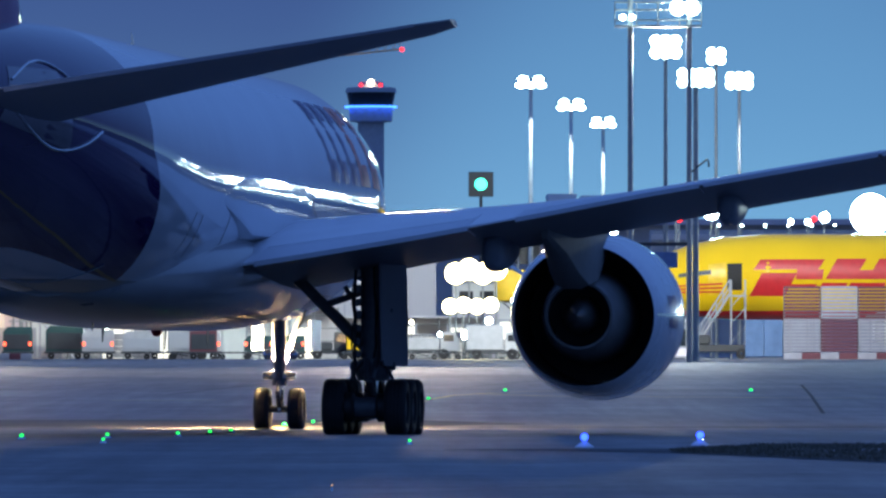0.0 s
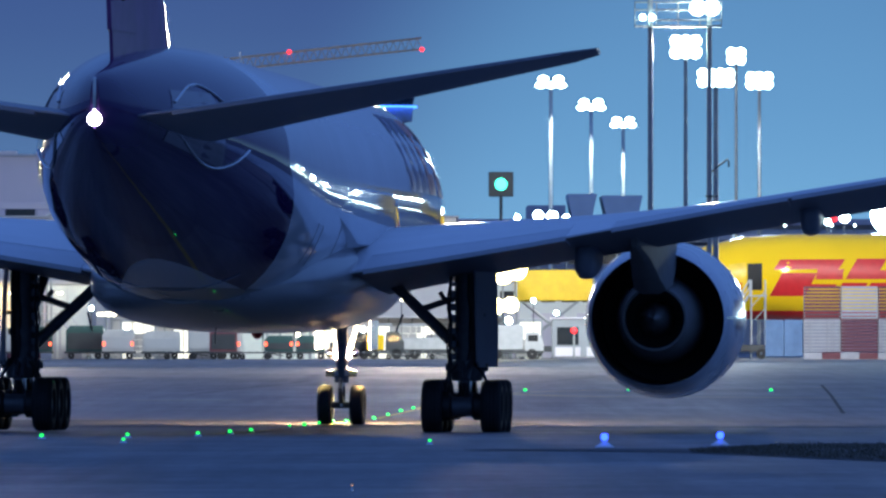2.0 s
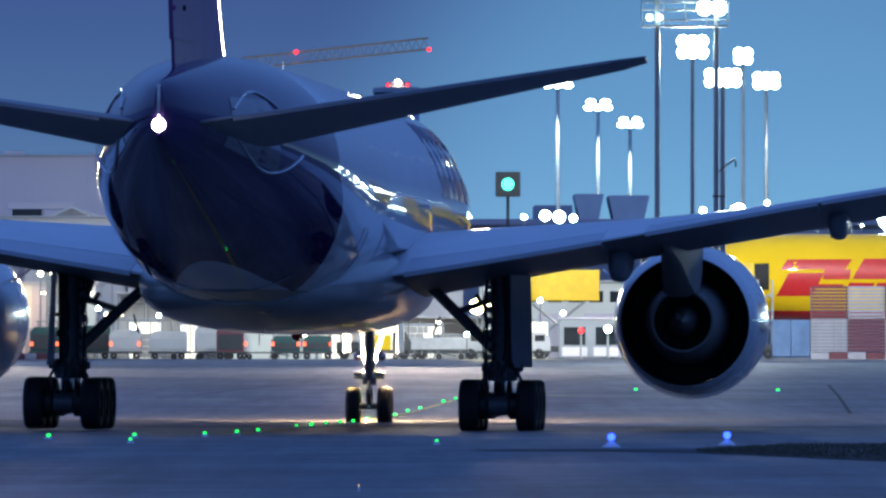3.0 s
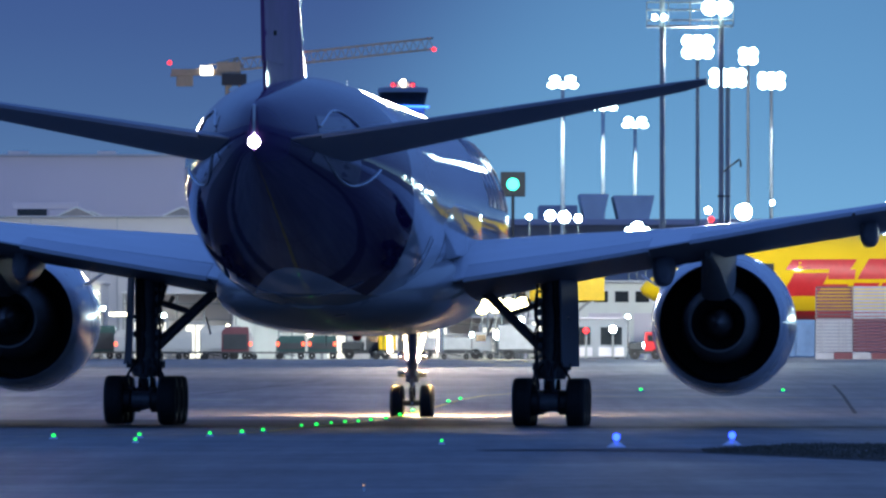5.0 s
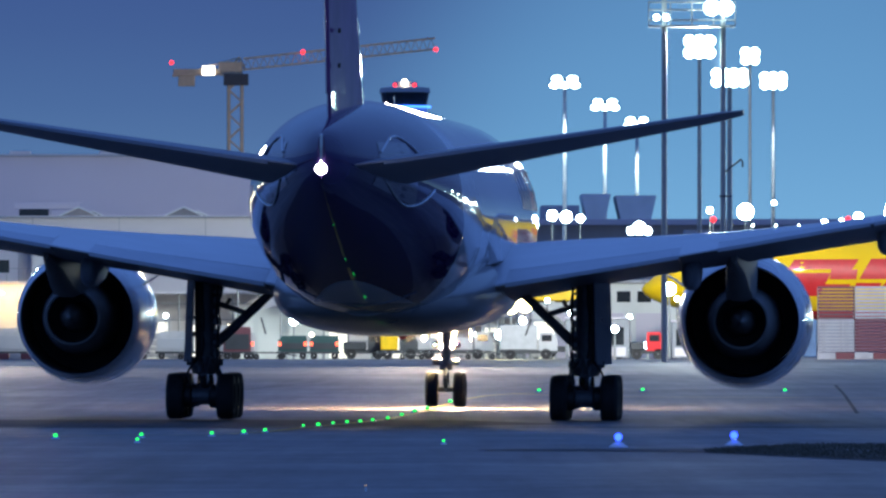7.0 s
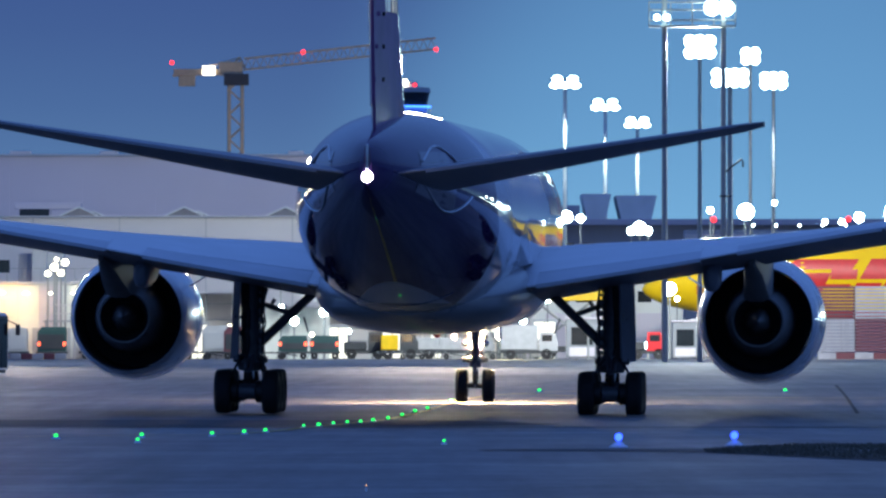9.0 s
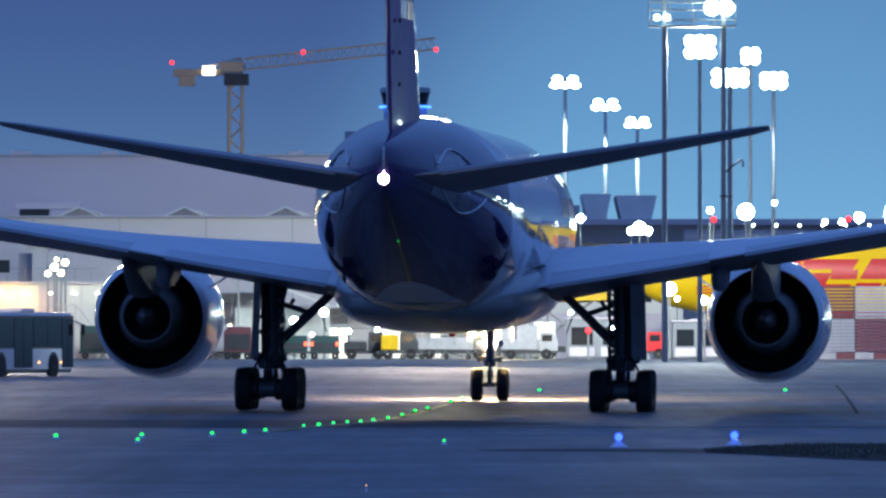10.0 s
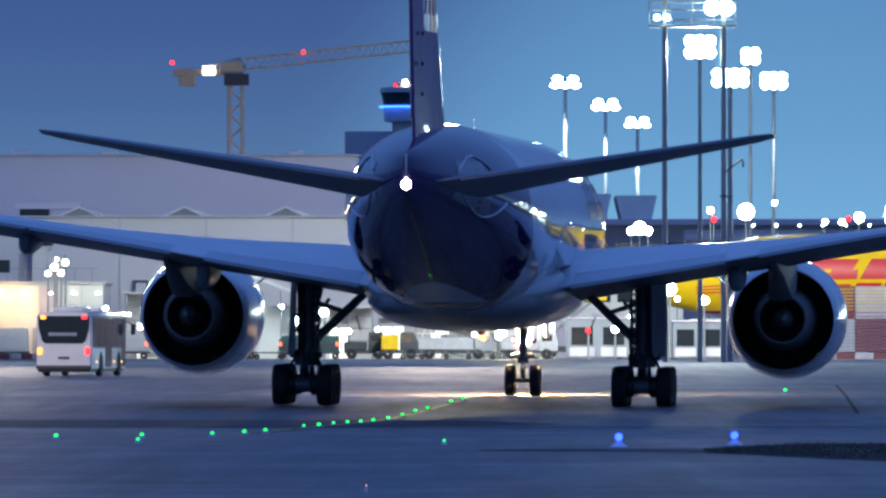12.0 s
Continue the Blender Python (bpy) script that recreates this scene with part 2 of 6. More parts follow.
def concrete():
    """Worn apron concrete: slabs of slightly different tone, long tyre streaks, fine grain."""
    m = bpy.data.materials.new("apron_concrete")
    m.use_nodes = True
    nd, ln = m.node_tree.nodes, m.node_tree.links
    b = nd["Principled BSDF"]
    tc = nd.new("ShaderNodeTexCoord")

    def stretched(sx, sy, detail):
        mp, n = nd.new("ShaderNodeMapping"), nd.new("ShaderNodeTexNoise")
        mp.inputs["Scale"].default_value = (sx, sy, 1)
        mp.inputs["Rotation"].default_value = (0, 0, 0.05)
        n.inputs["Scale"].default_value, n.inputs["Detail"].default_value = 1.0, detail
        ln.new(tc.outputs["Object"], mp.inputs[0])
        ln.new(mp.outputs[0], n.inputs["Vector"])
        return n.outputs[0]

    br = nd.new("ShaderNodeTexBrick")
    br.inputs["Scale"].default_value = 1.0
    br.inputs["Brick Width"].default_value, br.inputs["Row Height"].default_value = 7.5, 7.5
    br.inputs["Mortar Size"].default_value = 0.03
    br.offset = 0.0
    br.inputs["Color1"].default_value, br.inputs["Color2"].default_value = (0.148, 0.141, 0.140, 1), (0.186, 0.176, 0.172, 1)
    br.inputs["Mortar"].default_value = (0.06, 0.058, 0.056, 1)
    turn = nd.new("ShaderNodeMapping")
    turn.inputs["Rotation"].default_value = (0, 0, 0.32)
    ln.new(tc.outputs["Object"], turn.inputs[0])
    ln.new(turn.outputs[0], br.inputs["Vector"])
    tone = br.outputs["Color"]
    for sx, sy, detail, lo, hi in ((0.05, 0.02, 4, 0.72, 1.28), (1.6, 0.05, 4, 0.78, 1.22), (0.25, 0.35, 6, 0.75, 1.25), (5.0, 0.6, 3, 0.88, 1.12)):
        r = nd.new("ShaderNodeMapRange")
        r.inputs[1].default_value, r.inputs[2].default_value = 0.3, 0.7
        r.inputs[3].default_value, r.inputs[4].default_value = lo, hi
        ln.new(stretched(sx, sy, detail), r.inputs[0])
        k = nd.new("ShaderNodeVectorMath")
        k.operation = "SCALE"
        ln.new(tone, k.inputs[0])
        ln.new(r.outputs[0], k.inputs["Scale"])
        tone = k.outputs[0]
    ln.new(tone, b.inputs["Base Color"])
    rr = nd.new("ShaderNodeMapRange")
    rr.inputs[3].default_value, rr.inputs[4].default_value = 0.42, 0.75
    ln.new(stretched(0.3, 0.1, 5), rr.inputs[0])
    ln.new(rr.outputs[0], b.inputs["Roughness"])
    bp = nd.new("ShaderNodeBump")
    bp.inputs["Strength"].default_value, bp.inputs["Distance"].default_value = 0.25, 0.01
    ln.new(stretched(6, 6, 6), bp.inputs["Height"])
    ln.new(bp.outputs[0], b.inputs["Normal"])
    return m


def build_ground():
    bm = bmesh.new()
    ys = sorted(set([-300, 0, 60] + list(range(100, 460, 5)) + list(range(460, 960, 20)) + [1200, 1800, 3000, 4800]))
    xs = [-2500, -600, -150, -60, -30, -15, 0, 15, 30, 60, 150, 600, 2500]
    rows = [[bm.verts.new((x, y, ground_height(y))) for x in xs] for y in ys]
    for a, b in zip(rows, rows[1:]):
        for k in range(len(xs) - 1):
            bm.faces.new((a[k], a[k + 1], b[k + 1], b[k]))
    tagged(part("ground", bm, concrete()), "grey concrete airport apron and taxiway with dark joints", "ground", kind="structure")


def patch(name, outline, material, lift=0.006, label="", cat="road marking"):
    """A thin painted or laid area that follows the ground; outline: two rows (left edge points, right edge points)."""
    bm = bmesh.new()
    la, lb = outline
    va = [bm.verts.new((x, y, ground_height(y) + lift)) for x, y in la]
    vb = [bm.verts.new((x, y, ground_height(y) + lift)) for x, y in lb]
    for k in range(len(la) - 1):
        bm.faces.new((va[k], vb[k], vb[k + 1], va[k + 1]))
    return tagged(part(name, bm, material), label, cat, kind="structure")


build_ground()


# ---- aircraft ----
# along (forward of the main gear), centre height, half height, half width
SECTIONS = [(31.77, 4.95, .05, .05), (31.5, 4.96, .42, .48), (30.9, 5.0, .85, .95), (29.8, 5.1, 1.35, 1.5), (28.2, 5.32, 1.95, 2.1), (26, 5.58, 2.55, 2.65),
            (23.5, 5.74, 2.95, 2.98), (20.5, 5.8, 3.1, 3.1), (14, 5.8, 3.1, 3.1), (6, 5.8, 3.1, 3.1), (0, 5.8, 3.1, 3.1), (-6, 5.8, 3.1, 3.1), (-10.5, 5.83, 3.07, 3.1),
            (-14, 5.97, 2.93, 3.08), (-17, 6.17, 2.72, 2.97), (-20, 6.40, 2.43, 2.7), (-23, 6.64, 2.08, 2.26), (-25.5, 6.83, 1.74, 1.78),
            (-27.5, 6.97, 1.42, 1.33), (-29.2, 7.08, 1.12, .95), (-30.5, 7.16, .86, .58), (-31.3, 7.22, .68, .28), (-31.65, 7.24, .56, .1)]


def section_at(y):
    ys = [s[0] for s in SECTIONS][::-1]
    return [float(np.interp(y, ys, [s[k] for s in SECTIONS][::-1])) for k in (1, 2, 3)]


def skin_point(y, angle, lift=0.0):
    """A point of the fuselage skin; angle in degrees from the right side upwards."""
    c, hh, hw = section_at(y)
    a = radians(angle)
    return Vector(((hw + lift) * math.cos(a), y, c + (hh + lift) * math.sin(a)))


def skin_patch(bm, y0, y1, a0, a1, lift=0.012, n=4):
    """A thin plate that hugs the fuselage between two stations and two angles; corners may slant: y0, y1 are (low, high) pairs."""
    rows = []
    for i in range(n + 1):
        s = i / n
        a = a0 + (a1 - a0) * s
        ya, yb = y0[0] + (y0[1] - y0[0]) * s, y1[0] + (y1[1] - y1[0]) * s
        rows.append([bm.verts.new(skin_point(ya + (yb - ya) * k / 2, a, lift)) for k in range(3)])
    for r, q in zip(rows, rows[1:]):
        for k in range(2):
            bm.faces.new((r[k], r[k + 1], q[k + 1], q[k]))
    return bm


def fuselage(plane, paint):
    bm = bmesh.new()
    n = 56
    rings = []
    for y, c, hh, hw in SECTIONS:
        rings.append([(hw * math.cos(k * math.tau / n), y, c + hh * math.sin(k * math.tau / n)) for k in range(n)])
    loft(bm, rings)
    return part("fuselage", bm, paint, plane)


def belly_fairing(plane, material):
    bm = bmesh.new()
    n = 36
    rings = []
    for y, w, bot, top in ((13.5, 1.4, 2.72, 3.6), (11.5, 2.4, 2.52, 4.2), (8, 3.15, 2.44, 4.9), (2, 3.3, 2.42, 5.0), (-4, 3.25, 2.42, 5.0),
                           (-7, 3.0, 2.45, 4.8), (-10, 2.5, 2.56, 4.5), (-13, 1.5, 2.84, 4.0), (-14.5, .5, 3.05, 3.4)):
        ring = []
        for k in range(n):
            a = k * math.tau / n
            ca, sa = math.cos(a), math.sin(a)
            ring.append((w * math.copysign(abs(ca) ** .9, ca), y, (top + bot) / 2 + (top - bot) / 2 * math.copysign(abs(sa) ** .85, sa)))
        rings.append(ring)
    loft(bm, rings)
    part("belly_fairing", bm, material, plane, "grey belly fairing")


def root_fairing(plane, side, material):
    """Flat-sided fillet that carries the skin down into the wing root."""
    bm = bmesh.new()
    rings = []
    for y, w, lo, hi in ((12.0, 2.8, 5.1, 5.5), (9.5, 3.02, 5.0, 5.7), (7.5, 3.10, 4.8, 5.85), (6.0, 3.135, 4.7, 5.95), (-3.5, 3.135, 4.7, 5.95), (-5.0, 3.11, 4.95, 5.87), (-8.5, 3.06, 5.4, 5.78), (-12.0, 2.98, 5.6, 5.72)):
        rings.append([(side * 2.6, y, lo - .3), (side * (w - .04), y, lo - .12), (side * w, y, lo), (side * w, y, hi - .06), (side * (w - .05), y, hi), (side * 2.6, y, hi + .05)])
    loft(bm, rings)
    part("root_fairing", bm, material, plane, "flat glossy wing root fairing")


# span, leading edge y and z, trailing edge y and z, thickness
WING = [(2.6, 10.6, 4.35, -5.3, 3.80, 1.7), (5.0, 8.2, 4.62, -5.5, 4.18, 1.42), (7.3, 6.1, 4.82, -5.8, 4.56, 1.12), (9.7, 4.2, 5.0, -6.1, 4.99, .92), (12.5, 2.0, 5.32, -7.5, 5.48, .72),
        (17, -1.6, 5.95, -9.6, 6.2, .62), (23, -6.3, 6.95, -12.3, 7.15, .5), (28.5, -10.8, 7.95, -14.9, 8.05, .38), (31.3, -14.2, 8.5, -16.4, 8.6, .2), (32.3, -16.3, 8.75, -16.9, 8.78, .06)]


def wing_at(x):
    xs = [w[0] for w in WING]
    return [float(np.interp(x, xs, [w[k] for w in WING])) for k in range(1, 6)]


def wing(plane, side):
    bm = bmesh.new()
    rings = []
    for x in [w[0] for w in WING[:1]] + [2.6 + i * 1.1 for i in range(1, 27)] + [32.3]:
        ly, lz, ty, tz, th = wing_at(x)
        te = Vector((side * x, ly, lz)).lerp(Vector((side * x, ty, tz)), 1.0)
        rings.append(airfoil((side * x, ly, lz), te, th))
    loft(bm, rings)
    w = part("wing", bm, M_WING, plane, "swept grey wing with a shade-darkened underside")
    # faces that look down get the darker grey, shade painted into the skin
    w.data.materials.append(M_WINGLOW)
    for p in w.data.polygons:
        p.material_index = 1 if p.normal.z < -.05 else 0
    # spoilers and flaps: thin panels over the rear of the wing, with gaps between them
    for a, b in ((3.4, 8.3), (9.4, 13.7), (13.8, 17.8), (17.9, 21.8)):
        for name, f0, f1, lift in (("flap", 0.86, 1.01, 0.02), ("spoiler", 0.74, 0.85, 0.025)):
            pb = bmesh.new()
            top, bot = [], []
            for i in range(7):
                x = a + (b - a) * i / 6
                ly, lz, ty, tz, th = wing_at(x)
                rt, rb = [], []
                for s in (f0, (f0 + f1) / 2, f1):
                    q = min(s, 1.0)
                    h = 5 * th * (0.2969 * math.sqrt(q) - 0.126 * q - 0.3516 * q * q + 0.2843 * q ** 3 - 0.1015 * q ** 4) + .012
                    p = Vector((side * x, ly + (ty - ly) * s, lz + (tz - lz) * s - max(0, s - 1) * 2.0))
                    rt.append(pb.verts.new(p + Vector((0, 0, h + lift))))
                    rb.append(pb.verts.new(p + Vector((0, 0, h - 0.02 if name == "spoiler" else -h - lift - 0.02))))
                top.append(rt)
                bot.append(rb)
            for grid in (top, bot):
                for r, q in zip(grid, grid[1:]):
                    for k in range(2):
                        pb.faces.new((r[k], r[k + 1], q[k + 1], q[k]))
            for k in (0, 2):
                for i in range(6):
                    pb.faces.new((top[i][k], top[i + 1][k], bot[i + 1][k], bot[i][k]))
            for i in (0, 6):
                for k in range(2):
                    pb.faces.new((top[i][k], top[i][k + 1], bot[i][k + 1], bot[i][k]))
            pn = part(name, pb, M_FLAP if name == "flap" else M_WING, w)
            # same painted shade on the panels' lower faces
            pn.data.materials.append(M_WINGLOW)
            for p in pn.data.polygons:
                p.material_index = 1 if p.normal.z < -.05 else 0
    squarish = lambda q: math.copysign(abs(q) ** .8, q)
    # flap track fairings
    for x, size in ((8.56, .84), (14.1, .76), (19.6, .66)):
        ly, lz, ty, tz, th = wing_at(x)
        fb = bmesh.new()
        rings = []
        for s, r in ((2.6, .06), (2.0, .25), (1.0, .42), (0, .5), (-1.0, .49), (-1.5, .45), (-1.8, .40), (-1.95, .34), (-2.03, .26), (-2.06, .14), (-2.065, .02)):
            r *= size
            s *= 2.1 if s > 0 else 1.0
            rings.append([(side * x + r * .68 * squarish(math.cos(k * math.tau / 28)), ty + s * size + 4.2, tz - .62 * size + .12 * s * size * .3 + r * 1.15 * squarish(math.sin(k * math.tau / 28))) for k in range(28)])
        loft(fb, rings)
        part("flap_track_fairing", fb, M_STAB, w)
    # polished slats along the leading edge
    for a, b in ((3.9, 8.6), (10.9, 14.2), (14.3, 17.6), (17.7, 21.0), (21.1, 24.4), (24.5, 27.8)):
        sb = bmesh.new()
        rings = []
        for i in range(5):
            x = a + (b - a) * i / 4
            ly, lz, ty, tz, th = wing_at(x)
            ring = []
            for q, up in ((.14, 1), (.09, 1), (.04, 1), (.01, 1), (0, 0), (.01, -1), (.05, -1)):
                h = 5 * th * (0.2969 * math.sqrt(q) - 0.126 * q - 0.3516 * q * q + 0.2843 * q ** 3 - 0.1015 * q ** 4) + .045
                ring.append((side * x, ly + (ty - ly) * q + (.03 if q < .02 else 0), lz + (tz - lz) * q + up * h))
            rings.append(ring)
        loft(sb, rings, True, True)
        part("slat", sb, M_SLAT, w)
    return w


def engine(plane, side):
    c = Vector((side * 9.776, 2.66, 2.845))
    cowl = bmesh.new()
    prof = [(3.5, 1.665), (3.55, 1.70), (4.4, 1.84), (5.6, 1.97), (7.0, 2.02), (8.2, 1.99), (9.2, 1.87), (9.65, 1.72), (9.7, 1.62), (9.5, 1.55), (8.8, 1.56)]
    turned(cowl, prof, "Y", c, 56)
    e = part("engine", cowl, M_COWL, plane, "white engine cowl with a dark exhaust")
    duct = bmesh.new()
    turned(duct, [(3.5, 1.665), (4.4, 1.66), (6.0, 1.60), (8.8, 1.56)], "Y", c, 56)
    part("fan_duct", duct, M_DUCT, e)
    vane = bmesh.new()
    turned(vane, [(6.3, 1.58), (6.31, 0.9)], "Y", c, 56)
    part("guide_vane_ring", vane, M_SOOT, e)
    fan = bmesh.new()
    turned(fan, [(8.7, 1.56), (8.75, 0.4), (9.2, 0.02)], "Y", c, 32)
    part("fan", fan, M_SOOT, e)
    core = bmesh.new()
    turned(core, [(6.3, 1.12), (5.2, 1.14), (4.2, 1.08), (3.0, .92), (2.2, .80), (2.2, .74), (3.2, .78)], "Y", c, 48)
    part("core_cowl", core, M_CORE, e, "brown-grey heat-stained core cowl")
    throat = bmesh.new()
    turned(throat, [(3.2, .78), (3.3, .3)], "Y", c, 40)
    part("turbine_face", throat, M_SOOT, e)
    plug = bmesh.new()
    turned(plug, [(3.2, .46), (2.6, .42), (2.0, .27), (1.6, .10), (1.5, .015)], "Y", c, 32)
    part("exhaust_plug", plug, M_PLUG, e)
    # maker's mark as plain bars and a latch line on the outer flank
    def flank(s0, s1, a0, a1, lift=.012):
        qb = bmesh.new()
        grid = []
        for q in range(4):
            al = float(np.interp(s0 + (s1 - s0) * q / 3, [3.5, 3.55, 4.4, 5.6, 7.0, 8.2], [1.665, 1.70, 1.84, 1.97, 2.02, 1.99])) + lift
            grid.append([qb.verts.new(c + Vector((al * math.cos(radians(a0 + (a1 - a0) * i / 4)), s0 + (s1 - s0) * q / 3, al * math.sin(radians(a0 + (a1 - a0) * i / 4))))) for i in range(5)])
        for r, q in zip(grid, grid[1:]):
            for k in range(4):
                qb.faces.new((r[k], r[k + 1], q[k + 1], q[k]))
        return qb
    for a0 in (8, -8):
        part("emblem_bar", flank(5.0, 6.2, a0 if side > 0 else 180 - a0, a0 + 7 if side > 0 else 173 - a0), M_LETTER, e)
    part("latch_line", flank(3.6, 6.9, 1.0 if side > 0 else 178, 2.0 if side > 0 else 179, .02), M_SLAT, e, "polished latch strip")
    # pylon from the cowl's crown to the wing
    py = bmesh.new()
    rings = []
    for y, w, top, bot in ((10.3, .10, 4.85, 4.6), (8.6, .34, 5.0, 4.3), (6.6, .44, 5.2, 4.1), (5.0, .44, 5.2, 3.6), (3.2, .40, 5.1, 3.45), (1.4, .34, 5.0, 3.7), (-.8, .26, 4.9, 4.15), (-3.4, .08, 4.75, 4.55)):
        rings.append([(c.x - w, y, bot + .1), (c.x - w * .5, y, bot), (c.x + w * .5, y, bot), (c.x + w, y, bot + .1), (c.x + w, y, top), (c.x - w, y, top)])
    loft(py, rings)
    part("pylon", py, M_PYLON, e, "bronze-grey metal pylon")
    st = bmesh.new()
    loft(st, [airfoil((side * 8.08, 9.8, 3.8), (side * 8.18, 8.4, 3.75), .06, 6), airfoil((side * 7.48, 9.2, 4.2), (side * 7.53, 8.5, 4.15), .04, 6)])
    part("nacelle_strake", st, M_COWL, e)
    return e


def wheel(parent, name, centre, radius, width, spin):
    """A wheel whose axle lies across; it turns about its own centre."""
    h = width / 2
    w = empty(name)
    w.parent = parent
    w.location = centre
    spin.append((w, Vector(centre), radius))
    bm = bmesh.new()
    r = radius
    prof = [(-h * .72, r * .50), (-h * .95, r * .58), (-h, r * .74), (-h * .93, r * .90), (-h * .72, r * .975)]
    for g in (-.5, -.17, .17, .5):
        prof += [(h * (g - .03), r), (h * (g - .02), r * .982), (h * (g + .02), r * .982), (h * (g + .03), r)]
    prof += [(h * .72, r * .975), (h * .93, r * .90), (h, r * .74), (h * .95, r * .58), (h * .72, r * .50)]
    turned(bm, prof, "X", (0, 0, 0), 36)
    part("tyre", bm, M_TYRE, w)
    bm = bmesh.new()
    turned(bm, [(-h * .7, .02), (-h * .75, r * .2), (-h * .45, r * .3), (-h * .55, r * .46), (-h * .74, r * .52), (h * .74, r * .52), (h * .55, r * .46), (h * .45, r * .3), (h * .75, r * .2), (h * .7, .02)], "X", (0, 0, 0), 28)
    for k in range(8):
        a = k * math.tau / 8
        for sg in (-1, 1):
            rod(bm, (sg * h * .42, r * .37 * math.cos(a), r * .37 * math.sin(a)), (sg * h * .62, r * .37 * math.cos(a), r * .37 * math.sin(a)), r * .04, seg=6)
    part("rim", bm, M_RIM, w)
    return w


def main_gear(plane, side, spin):
    x = side * 5.485
    g = part("main_gear_leg", rod(rod(rod(bmesh.new(), (x, 0, 1.65), (x, 0.05, 4.9), .29, .34, 20), (x, 0, 1.42), (x, 0, 1.78), .40, .38, 20), (x, 0, 2.35), (x, 0, 2.5), .36, .36, 20), M_STRUT, plane, "grey main landing gear leg")
    part("oleo_piston", rod(bmesh.new(), (x, 0, .55), (x, 0, 1.6), .22, None, 18), M_CHROME, g)
    part("bogie_beam", box(rod(rod(bmesh.new(), (x, -1.6, .66), (x, 1.6, .66), .19, None, 14), (x, 0, .5), (x, 0, 1.0), .3, .24, 14), (x - .2, -.5, .52), (x + .2, .5, .86), .05), M_STRUT, g)
    for y in (-1.45, 0, 1.45):
        part("axle", rod(rod(bmesh.new(), (x - .82, y, .66), (x + .82, y, .66), .11, None, 12), (x - .42, y, .66), (x + .42, y, .66), .24, None, 16), M_STRUT, g)
        for q in (-1, 1):
            part("brake_pack", rod(rod(bmesh.new(), (x + q * .30, y, .66), (x + q * .47, y, .66), .34, None, 18), (x + q * .24, y, .66), (x + q * .30, y, .66), .26, .34, 18), M_HOSE, g)
            part("brake_rod", rod(bmesh.new(), (x + q * .34, y, .38), (x + q * .2, y + .7, .42), .035, None, 8), M_STRUT, g)
    part("collar", rod(rod(bmesh.new(), (x, 0, 1.28), (x, 0, 1.55), .36, .46, 18), (x - .52, -.1, 1.62), (x + .52, -.1, 1.62), .1, None, 10), M_STRUT, g)
    for q in (-1, 1):
        loop = [Vector((x + q * (.2 + .3 * math.sin(math.pi * i / 9)), -.3, 1.7 - 1.0 * i / 9)) for i in range(10)]
        part("hydraulic_hose", tube(bmesh.new(), loop, .035), M_HOSE, g)
        part("trim_actuator", rod(rod(bmesh.new(), (x + q * .12, .3, 1.35), (x + q * .12, .95, .86), .09, None, 10), (x + q * .12, .95, .86), (x + q * .12, 1.25, .74), .05, None, 8), M_STRUT, g)
    # brake rods and torque links
    part("torque_link", rod(rod(rod(bmesh.new(), (x - .1, -.28, 1.75), (x - .06, -.85, 1.3), .07), (x + .1, -.28, 1.75), (x + .06, -.85, 1.3), .07), (x, -.85, 1.3), (x, -.3, .9), .09), M_STRUT, g)
    brace = bmesh.new()
    rod(brace, (x - side * .2, .1, 2.05), (side * 3.3, .6, 3.95), .15, .13, 12)
    rod(brace, (x - side * .25, .1, 2.0), (x - side * .05, .1, 2.2), .24, .24, 12)
    part("side_brace", brace, M_STRUT, g)
    lock = bmesh.new()
    rod(lock, (x - side * .2, .1, 3.35), (x - side * 1.25, .35, 3.0), .08)
    rod(lock, (x - side * .55, .2, 3.2), (x - side * .7, .25, 3.45), .06)
    rod(lock, (x - side * 1.6, .1, 2.9), (x - side * 1.75, -.2, 2.45), .025)
    part("lock_link", lock, M_STRUT, g)
    part("drag_brace", rod(bmesh.new(), (x, .2, 2.3), (x - side * .3, 3.2, 4.3), .13), M_STRUT, g)
    # actuators, hoses and clamps down the leg
    rng = random.Random(5)
    for k in range(9):
        z = 1.8 + k * .3
        part("clamp", box(bmesh.new(), (x - side * .34 - .09, -.34, z), (x - side * .34 + .09, -.1, z + rng.uniform(.08, .2)), .02), M_STRUT, g)
    for k, (dx, r) in enumerate(((-.38, .035), (-.44, .022), (.05, .03))):
        pts = [Vector((x + side * dx + rng.uniform(-.04, .04), -.33, .8 + .32 * i)) for i in range(12)]
        part("hydraulic_hose", tube(bmesh.new(), pts, r), M_HOSE, g)
    door = bmesh.new()
    loft(door, [[(x + side * (.24 + d), y0, z), (x + side * (.29 + d), y0, z), (x + side * (.64 + d), y1, z), (x + side * (.59 + d), y1, z)]
                for z, y0, y1, d in ((1.62, -.75, .75, .06), (1.75, -.95, .95, .05), (2.6, -1.05, 1.1, .03), (3.6, -1.05, 1.15, 0), (4.4, -1.0, 1.1, -.04))])
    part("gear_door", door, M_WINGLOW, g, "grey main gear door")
    part("door_strut", rod(bmesh.new(), (x + side * .2, -.2, 2.9), (x + side * .46, -.3, 2.9), .05), M_STRUT, g)
    for y in (-1.45, 0, 1.45):
        for s in (-1, 1):
            wheel(plane, "main_wheel", (x + s * .72, y, .66), .66, .51, spin)


